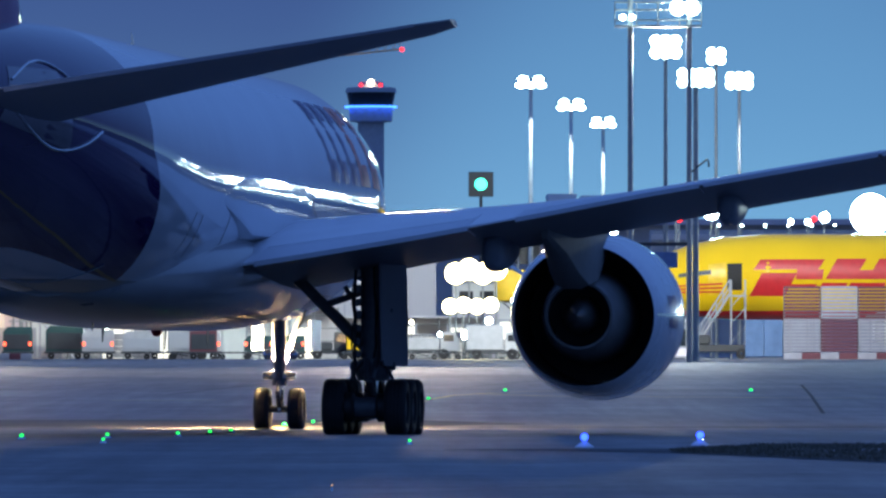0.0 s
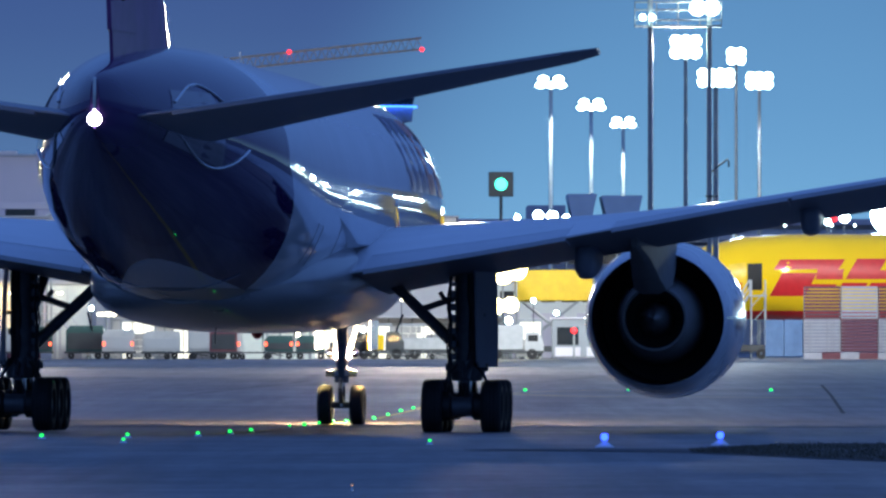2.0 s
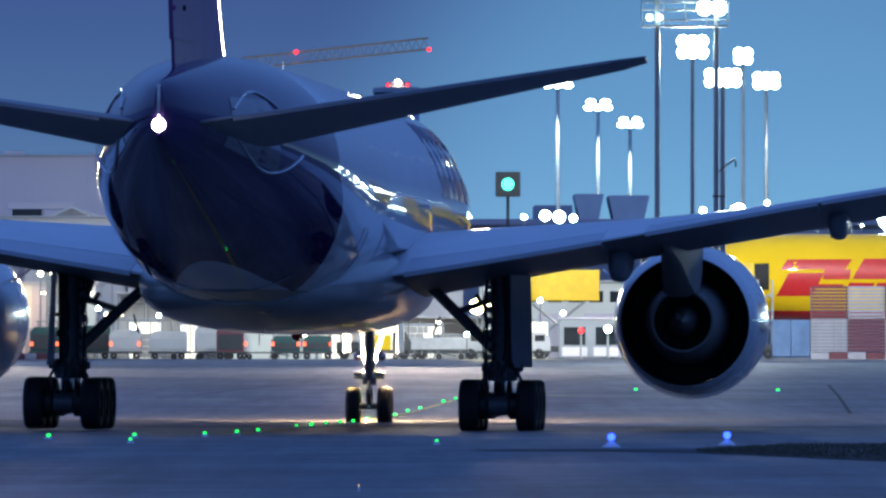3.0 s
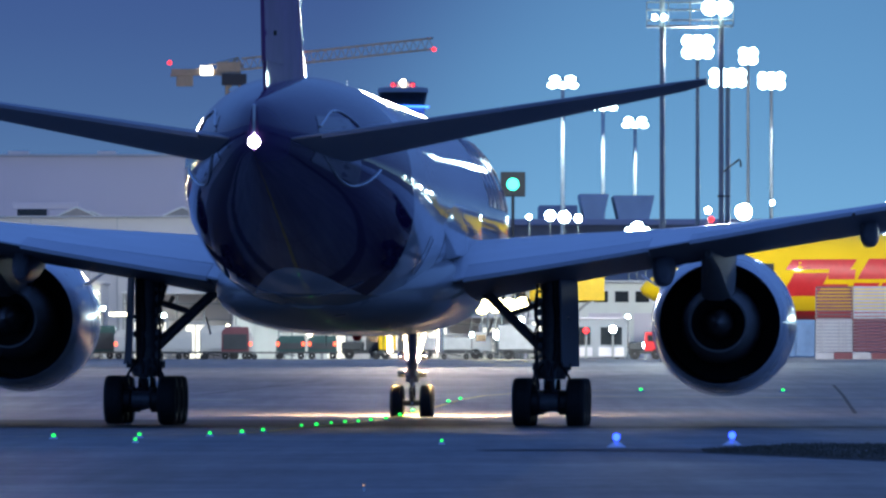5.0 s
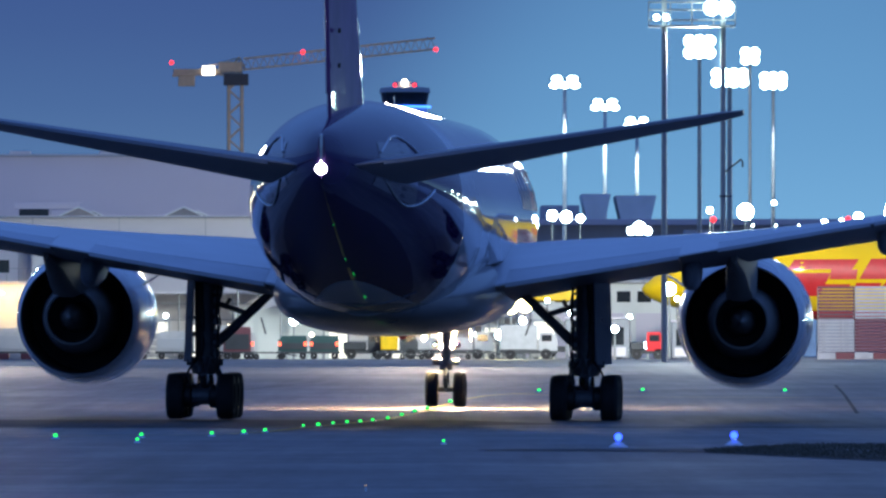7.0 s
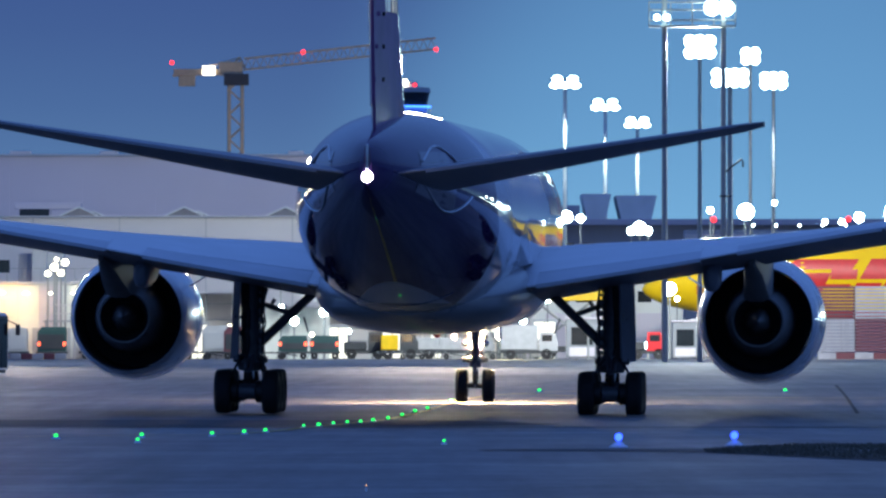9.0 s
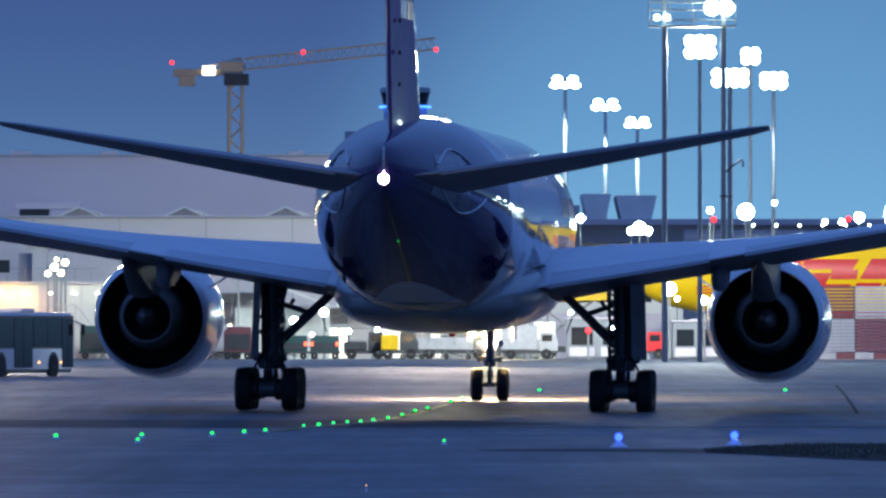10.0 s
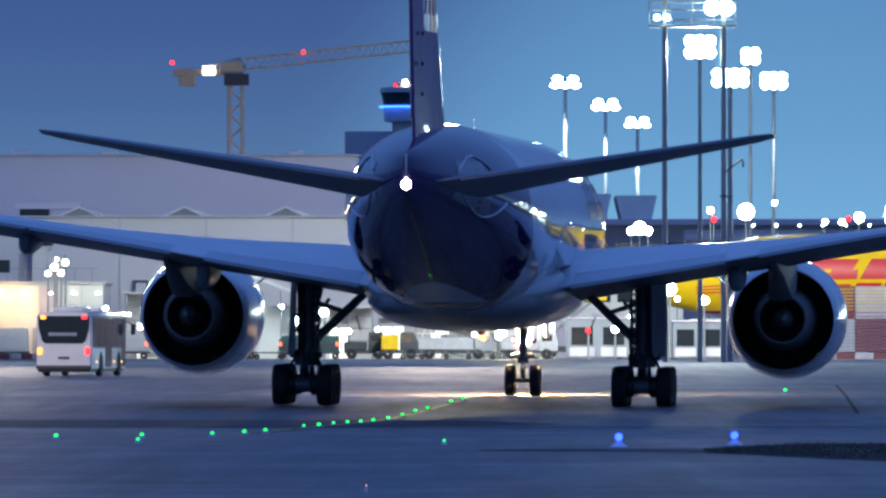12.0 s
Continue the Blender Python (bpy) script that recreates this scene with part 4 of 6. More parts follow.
def low_building():
    h = empty("office_block")
    tagged(h, "low white building under bright lamps beside the hangar", "building")
    boxed("wall", (-60, 700, .9), (-24.0, 716, 6.2), M_CLADLIGHT, h, 0.02)
    boxed("roof_edge", (-60.2, 699.7, 6.2), (-23.8, 716, 6.38), M_CLADLIGHT, h, 0.02)
    for k in range(24):
        boxed("wall_panel", (-60 + k * 1.5, 699.93, 1.0), (-58.53 + k * 1.5, 699.99, 6.1), M_CANOPY if k % 3 else M_CLAD, h, .01)
    for k in range(5):
        boxed("canopy_light", (-31.3 + k * 1.7, 699.2, 5.5), (-30.95 + k * 1.7, 699.35, 5.6), G_WARMLAMP, h, .01)
    for k in range(7):
        part("roof_rail_post", rod(bmesh.new(), (-32 + k * 1.2, 700.2, 6.38), (-32 + k * 1.2, 700.2, 7.3), .03, None, 6), M_MAST, h)
    part("roof_rail", rod(bmesh.new(), (-32, 700.2, 7.3), (-24.4, 700.2, 7.3), .03, None, 6), M_MAST, h)
    boxed("roof_box", (-30.2, 705, 6.38), (-27.0, 710, 8.4), M_GREY, h, 0.04)
    bm = bmesh.new()
    loft(bm, [[(-28.6 - w, 702, z), (-28.6 + w, 702, z), (-28.6 + w, 706, z), (-28.6 - w, 706, z)] for z, w in ((6.38, .5), (8.6, .5), (8.7, .8), (9.6, 1.1), (9.75, 1.2))])
    part("lookout_cabin", bm, M_GREY, h)
    boxed("lookout_windows", (-29.6, 701.6, 8.95), (-27.6, 701.7, 9.45), M_GLASS, h, 0)
    for x in (-30.5, -29, -27.2, -25.4):
        boxed("door", (x, 699.86, .9), (x + .9, 699.92, 3.1), M_GREY, h, 0)
    boxed("window", (-32.0, 699.9, 7.0), (-30.6, 700.0, 7.9), M_GLASS, h, 0)


low_building()


def access_platform():
    """Service steps with a railed platform in front of the white building."""
    e = empty("access_platform")
    e.location = (-26.9, 696, ground_height(696))
    tagged(e, "white railed service platform with steps by the white building", "platform")
    for x in (-1.0, 1.0):
        for y in (-.7, .7):
            part("leg", rod(bmesh.new(), (x, y, 0), (x, y, 2.6), .05, None, 8), M_CLADLIGHT, e)
    boxed("deck", (-1.15, -.85, 2.6), (1.15, .85, 2.72), M_GREY, e, .02)
    for x in (-1.1, -.37, .37, 1.1):
        part("rail_post", rod(bmesh.new(), (x, -.8, 2.7), (x, -.8, 3.8), .035, None, 8), M_CLADLIGHT, e)
    for z in (3.2, 3.8):
        part("rail", rod(bmesh.new(), (-1.1, -.8, z), (1.1, -.8, z), .035, None, 8), M_CLADLIGHT, e)
    part("stringer", rod(bmesh.new(), (1.15, -.7, 2.65), (3.4, -.7, .05), .07, None, 8), M_CLADLIGHT, e)
    part("stringer", rod(bmesh.new(), (1.15, .7, 2.65), (3.4, .7, .05), .07, None, 8), M_CLADLIGHT, e)
    part("hand_rail", rod(bmesh.new(), (1.1, -.8, 3.8), (3.4, -.8, 1.1), .035, None, 8), M_CLADLIGHT, e)
    for k in range(12):
        q = (k + .5) / 12
        boxed("tread", (1.15 + 2.25 * q - .12, -.7, 2.63 - 2.6 * q), (1.15 + 2.25 * q + .12, .7, 2.67 - 2.6 * q), M_GREY, e, .005)


access_platform()


def strip_lamp(x, y, z, w, label):
    """A tube lamp in a shallow housing on a post."""
    e = empty("strip_lamp")
    e.location = (x, y, ground_height(y))
    tagged(e, label, "lamp")
    part("post", rod(bmesh.new(), (0, .1, 0), (0, .1, z), .05, None, 8), M_MAST, e)
    boxed("housing", (-w / 2 - .05, 0, z), (w / 2 + .05, .25, z + .32), M_GREY, e, .02)
    boxed("tube", (-w / 2, -.05, z + .05), (w / 2, -.005, z + .25), G_WARMLAMP, e, .02)


strip_lamp(-22.7, 699, 3.0, 1.3, "lit white strip lamp on a post beside the hangar")


def wall_cabinet():
    e = empty("wall_cabinet")
    e.location = (-22.0, 721.9, 4.9)
    tagged(e, "dark-framed glazed box on the hangar wall", "cabinet")
    boxed("frame", (-.55, -.3, 0), (.55, 0, 1.7), M_DARKGREY, e, .03)
    boxed("pane", (-.38, -.32, .15), (.38, -.305, 1.5), M_CLADLIGHT, e, .005)
    boxed("bracket", (-.6, -.5, -.18), (.6, 0, -.02), M_DARKGREY, e, .02)


wall_cabinet()


def flood_lamp(name, place, r, m, label, flat=.6):
    """A lamp head: shell, glowing lens and a post down to its support."""
    x, y, z = place
    e = empty(name)
    e.location = (x, y, ground_height(y))
    tagged(e, label, "lamp")
    dz = z - ground_height(y)
    bm = bmesh.new()
    rod(bm, (0, .3, 0), (0, .3, dz), .09, .06, 10)
    part("post", bm, M_MAST, e)
    bm = bmesh.new()
    turned(bm, [(.25, .05), (.2, r * .8), (0.0, r), (-.02, r * .97)], "Y", (0, 0, dz), 20)
    part("shell", bm, M_MAST, e)
    bm = bmesh.new()
    turned(bm, [(-.02, r * .96), (-.12, r * .6), (-.15, .01)], "Y", (0, 0, dz), 20)
    part("lens", bm, m, e)


for x, z, r in ((-27.7, 6.9, .20), (-27.25, 7.35, .26), (-26.8, 6.95, .22), (-26.5, 7.7, .24), (-27.1, 7.9, .14)):
    flood_lamp("wall_floodlight", (x, 695 + (x + 27) * .4, z), r, G_WARMLAMP, "bright floodlight over the white building")
# lens radii take in the glare round each lamp
for x, y, z, r in ((21.4, 700, 11.3, .62), (14.0, 705, 10.2, .5), (13.4, 705, 10.0, .3), (14.6, 705, 10.0, .3), (7.8, 705, 11.1, .4), (8.8, 705, 11.0, .45), (9.8, 705, 10.9, .3), (6.3, 705, 11.0, .2), (23.6, 705, 12.0, .18),
                   (32.2, 690, 11.0, 1.55), (31.5, 690, 11.4, .5), (29.4, 700, 10.9, .38), (27.0, 700, 10.6, .2), (28.2, 700, 10.6, .22), (18.9, 700, 11.4, .25), (15.8, 690, 5.8, .45), (18.2, 690, 5.0, .3), (15.0, 690, 2.4, .3), (4.0, 692, 2.6, .32), (12.0, 690, 3.0, .25), (5.6, 692, 3.6, .25), (-10.5, 700, 3.6, .3), (-8.4, 700, 4.2, .3), (14.3, 690, 1.9, .25)):
    if z > 9.5:
        x, y, z = x * 1.055, y * 1.055, 2.35 + (z - 2.35) * 1.055
    flood_lamp("apron_floodlight", (x, y, z), r, G_FLOOD, "bright apron floodlight on a post")


# two rows of overlapping lamps stand in for one light's wide blurred glare
for k in range(4):
    flood_lamp("glare_lamp", (3.3 + k * .95, 694, 6.9 + (k % 2) * .3), .78, G_YELLAMP, "yellowish lamp on a post, one piece of a wide glare")
    flood_lamp("glare_lamp", (2.9 + k * .95, 693, 4.6 + (k % 2) * .1), .56, G_YELLAMP, "yellowish lamp on a post, one piece of a wide glare")
flood_lamp("warning_lamp", (10.1, 688, 2.9), .2, G_RED, "red warning lamp on a short post")


def terminal():
    t = empty("terminal_building")
    tagged(t, "grey terminal building with flat roofs behind the apron", "building")
    # facade grey and near-white stair towers paled, in place of the haze before them
    boxed("main_block", (-14, 950, 1.0), (120, 990, 13.2), M_GREY, t, 0)
    boxed("roof_slab", (-14.5, 948, 13.2), (120, 990, 13.8), M_CLAD, t, 0.05)
    for xa, xb, z in ((13.4, 16.2, 16.3), (16.7, 20.6, 16.15)):
        tb = bmesh.new()
        loft(tb, [[(xa + q, 955, zz), (xb - q, 955, zz), (xb - q, 970, zz), (xa + q, 970, zz)] for zz, q in ((13.8, .5), (z - .2, 0), (z, 0))])
        part("stair_tower", tb, M_CANOPY, t, smooth=False)
    boxed("plant_room", (9.5, 955, 13.8), (13.2, 970, 15.2), M_GREY, t, 0.05)
    for k in range(26):
        x = 7 + k * 3.2
        boxed("window", (x, 949.9, 9.5), (x + 2.4, 949.98, 11.5), M_GLASS, t, 0)
    boxed("parapet_wall", (22, 900, 1.0), (90, 905, 12.2), M_GREY, t, 0.05)
    boxed("parapet_band", (22, 899.6, 11.3), (90, 899.9, 11.8), M_CLADLIGHT, t, 0.02)


terminal()
for k in range(14):
    flood_lamp("roof_light", (26 + k * 2.1, 897, 12.6), .09, G_FLOOD, "small white light along the terminal roof edge")
flood_lamp("obstruction_light", (19.9, 728, 11.1), .22, G_RED, "red obstruction light on a mast frame")
flood_lamp("obstruction_light", (34.8, 850, 12.6), .25, G_RED, "red obstruction light beyond the apron")


def apron_mast(place, height, head, rows, label, thick=.28, metal=None, lens=None, flat=1.0):
    """A tall floodlight mast with a frame that carries lamp boxes. head: half width; rows: (height offset, lamps)."""
    x, y = place
    g = ground_height(y)
    e = empty("floodlight_mast")
    e.location = (x, y, g)
    tagged(e, label, "light mast", "apron floodlight masts")
    bm = bmesh.new()
    rod(bm, (0, 0, 0), (0, 0, height), thick, thick * .65, 14)
    part("mast_pole", bm, metal or M_MAST, e)
    bm = bmesh.new()
    for dz, n, *_ in rows:
        box(bm, (-head, -.12, dz - .06 + height), (head, .12, dz + .06 + height), .02)
    part("cross_arm", bm, M_MAST, e)
    # lens discs widened to stand in for the bloom round the lamps
    for dz, n, r in rows:
        for k in range(n):
            lx = -head + 2 * head * (k + .5) / n
            bm = bmesh.new()
            turned(bm, [(.3, .05), (.25, r * .85), (-.2, r), (-.24, r * .95)], "Y", (lx, -.1, height + dz), 16)
            for v in bm.verts:
                v.co.z = height + dz + (v.co.z - height - dz) * flat
            lp = part("lamp_housing", bm, M_MAST, e)
            bm = bmesh.new()
            turned(bm, [(-.24, r * .94), (-.3, r * .6), (-.33, .01)], "Y", (lx, -.1, height + dz), 16)
            for v in bm.verts:
                v.co.z = height + dz + (v.co.z - height - dz) * flat
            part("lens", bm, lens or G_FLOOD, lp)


# three slim masts in a row that recedes
apron_mast((11.1, 900), 24.2, 1.4, ((.72, 2, .52), (.15, 3, .50)), "slim galvanised mast with a cluster of white floodlights", .24, M_MASTLIT, G_MAST, .62)
apron_mast((16.4, 1000), 24.5, 1.45, ((.72, 2, .54), (.15, 3, .52)), "slim galvanised mast with a cluster of white floodlights", .26, M_MASTLIT, G_MAST, .62)
apron_mast((21.6, 1100), 24.9, 1.45, ((.72, 2, .54), (.15, 3, .52)), "slim galvanised mast with a cluster of white floodlights", .28, M_MASTLIT, G_MAST, .62)
# the near group of tall masts
apron_mast((16.6, 640), 20.7, .95, ((-.75, 3, .42), (.0, 3, .42)), "tall mast with glaring floodlights", .17, lens=G_MAST)
apron_mast((23.0, 741), 22.8, .68, ((.0, 2, .41), (-.55, 2, .39)), "tall mast with glaring floodlights", .15, lens=G_MAST)
apron_mast((18.55, 640), 18.6, 1.15, ((.0, 4, .36), (-.55, 4, .36)), "tall mast with glaring floodlights", .22, lens=G_MAST)
apron_mast((24.9, 746), 21.1, .96, ((.0, 3, .41), (-.55, 3, .41)), "tall mast with glaring floodlights", .17, lens=G_MAST)


# the lit apron goes on, out of view, beyond the parked jet: mast lamps and a long row of lamps on posts
# banks sized with their bloom, as the jet's glossy flank mirrors them
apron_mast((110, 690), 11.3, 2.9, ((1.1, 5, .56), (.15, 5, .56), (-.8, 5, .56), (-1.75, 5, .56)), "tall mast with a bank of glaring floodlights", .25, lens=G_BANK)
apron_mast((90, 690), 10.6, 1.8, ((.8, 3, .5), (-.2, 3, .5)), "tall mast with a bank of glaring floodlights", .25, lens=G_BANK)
for mx in (72, 132, 150):
    apron_mast((mx, 690), 13, 1.6, ((.8, 4, .45), (0, 4, .45)), "mast with glaring floodlights beside a parked jet", .2)
for k in range(22):
    flood_lamp("apron_floodlight", (48 + k * 6.0, 712, 7.5), .5, G_FLOOD, "bright apron floodlight on a post")
for k in range(12):
    flood_lamp("apron_floodlight", (-42 - k * 7.0, 705, 7.0), .5, G_WARMFAR, "warm bright apron floodlight on a post")
for mx, my, mh in ((34.6, 690, 28.6), (-48, 680, 22), (-64, 670, 22)):
    apron_mast((mx, my), mh, 1.5, ((1.0, 3, .5), (0, 3, .5)), "tall mast with glaring floodlights", .25)


def portal_mast():
    e = empty("camera_portal")
    e.location = (14.1, 630, ground_height(630))
    tagged(e, "tall twin-pole mast with a railed lamp platform", "light mast")
    for x in (0, 3.75):
        part("mast_pole", rod(bmesh.new(), (x, 0, 0), (x, 0, 24), .19, .16, 14), M_MAST, e)
    bm = bmesh.new()
    box(bm, (-1.0, -.6, 21.3), (4.5, .6, 21.42), .02)
    part("platform", bm, M_MAST, e)
    bm = bmesh.new()
    for z in (21.75, 22.4, 22.9):
        rod(bm, (-1.0, -.6, z), (4.5, -.6, z), .035)
        rod(bm, (-1.0, .6, z), (4.5, .6, z), .035)
    for k in range(5):
        rod(bm, (-1 + k * 5.5 / 4, -.6, 21.4), (-1 + k * 5.5 / 4, -.6, 22.9), .035)
    part("railing", bm, M_MAST, e)
    # wide discs here too, as large as the lamps' glare
    for x in (3.0, 3.9):
        bm = bmesh.new()
        turned(bm, [(.3, .1), (-.2, .5), (-.26, .45), (-.3, .01)], "Y", (x, -.6, 22.5), 18)
        part("lamp", bm, G_MAST, e)
    for x in (-.5, .1):
        bm = bmesh.new()
        turned(bm, [(.3, .1), (-.2, .2), (-.26, .17), (-.3, .01)], "Y", (x, -.6, 21.9), 14)
        part("lamp", bm, G_MAST, e)
    boxed("crossbar", (0, -.12, 7.4), (3.75, .12, 7.62), M_DARKGREY, e, .02)
    boxed("bracket", (3.5, -.3, 10.5), (4.3, .3, 10.6), M_DARKGREY, e, .02)
    part("camera_arm", tube(bmesh.new(), [(3.9, -.2, 12.1), (4.3, -.25, 12.45), (4.9, -.3, 12.9), (4.97, -.3, 12.75), (4.98, -.3, 12.4)], .06), M_DARKGREY, e)
    boxed("sign_panel", (.7, -.35, 6.0), (3.0, -.2, 7.0), M_BLUEPANEL, e)


portal_mast()


def green_beacon():
    e = empty("signal_lamp")
    e.location = (5.55, 760, ground_height(760))
    tagged(e, "round green signal lamp in a dark box on a pole", "signal lamp")
    part("post", rod(bmesh.new(), (0, .3, 0), (0, .3, 13.5), .12, None, 12), M_DARKGREY, e)
    boxed("box", (-.95, 0, 12.3), (.95, .5, 14.2), M_DARKGREY, e, .05)
    bm = bmesh.new()
    turned(bm, [(0, .46), (-.1, .3), (-.14, .01)], "Y", (0, 0, 13.25), 24)
    part("lens", bm, glow("green_signal_glow", (0.06, 1.0, 0.62), 4), e)


green_beacon()


def control_tower():
    e = empty("control_tower")
    e.location = (-5.7, 1500, 1.0)
    tagged(e, "airport control tower with a blue light ring and red roof lamps", "control tower")
    bm = bmesh.new()
    turned(bm, [(0, 2.0), (34, 2.0), (34.2, 3.2), (36.3, 3.3), (36.5, 3.5)], "Z", (0, 0, 0), 24, True)
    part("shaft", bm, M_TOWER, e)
    bm = bmesh.new()
    turned(bm, [(36.5, 3.3), (38.5, 3.7), (38.6, 3.75)], "Z", (0, 0, 0), 24, True)
    part("cab_glazing", bm, M_GLASS, e)
    bm = bmesh.new()
    turned(bm, [(38.6, 3.9), (39.3, 3.7), (39.5, 2.0), (40.2, 1.8)], "Z", (0, 0, 0), 24, True)
    # roof in a paler grey, haze put into its colour
    part("roof", bm, M_GREY, e)
    bm = bmesh.new()
    turned(bm, [(36.3, 3.95), (36.55, 3.95), (36.55, 3.6), (36.3, 3.6)], "Z", (0, 0, 0), 32)
    part("light_ring", bm, G_BLUERING, e)
    for x, z, r, m in ((-1.5, 39.7, .26, G_RED), (1.5, 39.7, .26, G_RED), (0, 40.1, .45, G_WARMLAMP)):
        bm = bmesh.new()
        bmesh.ops.create_icosphere(bm, subdivisions=2, radius=r)
        for v in bm.verts:
            v.co += Vector((x, -2.2, z))
        part("roof_lamp", bm, m, e)
    boxed("annex", (-9.2, 3, 0), (-2.0, 20, 32.8), M_TOWER, e, .05)


control_tower()


def tower_crane():
    e = empty("tower_crane")
    e.location = (-25.1, 1200, 1.0)
    tagged(e, "yellow lattice tower crane with a level jib and red lamps", "crane")
    bm = bmesh.new()
    for sx in (-.8, .8):
        for sy in (-.8, .8):
            rod(bm, (sx, sy, 0), (sx, sy, 33), .2, None, 6)
    for k in range(22):
        z = k * 1.5
        for sx in (-.8, .8):
            rod(bm, (sx, -.8 if k % 2 else .8, z), (sx, .8 if k % 2 else -.8, z + 1.5), .11, None, 5)
            rod(bm, (-.8 if k % 2 else .8, sx, z), (.8 if k % 2 else -.8, sx, z + 1.5), .11, None, 5)
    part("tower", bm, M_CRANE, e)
    bm = bmesh.new()
    n = 24
    for k in range(n):
        xa, xb = 1 + 23.2 * k / n, 1 + 23.2 * (k + 1) / n
        za, zb = 33.9 + 2.5 * (k / n), 33.9 + 2.5 * ((k + 1) / n)
        rod(bm, (xa, -.5, za), (xb, -.5, zb), .12, None, 5)
        rod(bm, (xa, .5, za), (xb, .5, zb), .08, None, 5)
        rod(bm, (xa, 0, za + 1.35), (xb, 0, zb + 1.35), .13, None, 5)
        rod(bm, (xa, -.5, za), ((xa + xb) / 2, 0, (za + zb) / 2 + 1.35), .05, None, 4)
        rod(bm, ((xa + xb) / 2, 0, (za + zb) / 2 + 1.35), (xb, -.5, zb), .05, None, 4)
        rod(bm, (xa, .5, za), ((xa + xb) / 2, 0, (za + zb) / 2 + 1.35), .05, None, 4)
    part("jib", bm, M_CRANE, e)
    bm = bmesh.new()
    for s in (-.5, .5):
        rod(bm, (0, s, 33.6), (-7.6, s, 33.2), .16, None, 6)
    box(bm, (-6.9, -.55, 31.9), (-4.9, .55, 33.2), .05)
    box(bm, (-7.5, -.6, 33.23), (-2.05, .6, 34.0), .06)
    rod(bm, (-.4, 0, 34.5), (.5, 0, 35.4), .16, None, 6)
    rod(bm, (.5, 0, 35.4), (1.2, 0, 34.0), .14, None, 6)
    rod(bm, (-4.6, 0, 33.9), (.5, 0, 35.4), .08, None, 6)
    box(bm, (-2.0, -.7, 33.2), (.9, .7, 34.9), .1)
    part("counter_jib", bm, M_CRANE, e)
    boxed("slewing_cab", (-1.4, -1.1, 32.0), (1.6, .4, 33.4), M_DARKGREY, e, .05)
    boxed("lit_sign", (-3.95, -.75, 33.25), (-2.5, -.65, 34.35), glow("sign_glow", (1.0, .95, .8), 6), e, .02)
    for x, z in ((-7.7, 34.75), (8.2, 36.05), (24.3, 36.35)):
        bm = bmesh.new()
        bmesh.ops.create_icosphere(bm, subdivisions=2, radius=.26)
        for v in bm.verts:
            v.co += Vector((x, -.6, z))
        part("obstruction_lamp", bm, G_RED, e)


tower_crane()


# ---- parked yellow freighter, nose to the apron road ----
PARKED = []
yellow_jet, _ = cargo_jet("yellow and red parked cargo jet with an open crew door", M_YELLOWBODY, M_YELLOW, M_YELLOW, None, PARKED)
yellow_jet.matrix_world = pose(14.2 + 31.77, 706, ground_height(700), 0, 0, 90)


def yellow_details():
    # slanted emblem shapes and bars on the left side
    def slab(y0, y1, z0, z1, slant, m, name):
        bm = bmesh.new()
        ang = lambda z: 180 - math.degrees(math.asin(max(-1, min(1, (z - 5.8) / 3.1))))
        skin_patch(bm, (y0, y0 - slant), (y1, y1 - slant), ang(z0), ang(z1), .02, 6)
        part(name, bm, m, yellow_jet)
    for y0, y1, z0, z1, slant in ((21.5, 16.9, 6.35, 7.06, .5), (18.5, 16.6, 5.64, 6.35, .1), (21.8, 19.3, 4.46, 6.1, .9), (19.3, 17.2, 5.0, 5.3, .2),
                                  (16.4, 14.3, 5.66, 7.1, .85), (13.4, 11.5, 5.66, 7.1, .85), (14.4, 13.2, 5.66, 6.3, .3), (16.8, 15.0, 5.0, 5.4, .2), (14.8, 12.3, 5.0, 5.4, .2),
                                  (10.6, 8.8, 5.66, 7.1, .85), (10.9, 6.0, 4.9, 5.4, .3)):
        slab(y0, y1, z0, z1, slant, M_RED, "emblem_bar")
    for z in (4.7, 5.0, 5.3):
        slab(28.0, 23.7, z, z + .14, 0, M_RED, "stripe")
    slab(26.8, 24.5, 6.15, 6.5, 0, M_DARKGREY, "name_bar")
    slab(24.7, 23.45, 4.5, 6.95, 0, M_YELLOW, "open_door_leaf")
    # doorway drawn as a dark patch, its unlit inside put into the colour
    slab(23.35, 22.3, 4.9, 6.85, 0, M_DARK, "door_opening")


yellow_details()


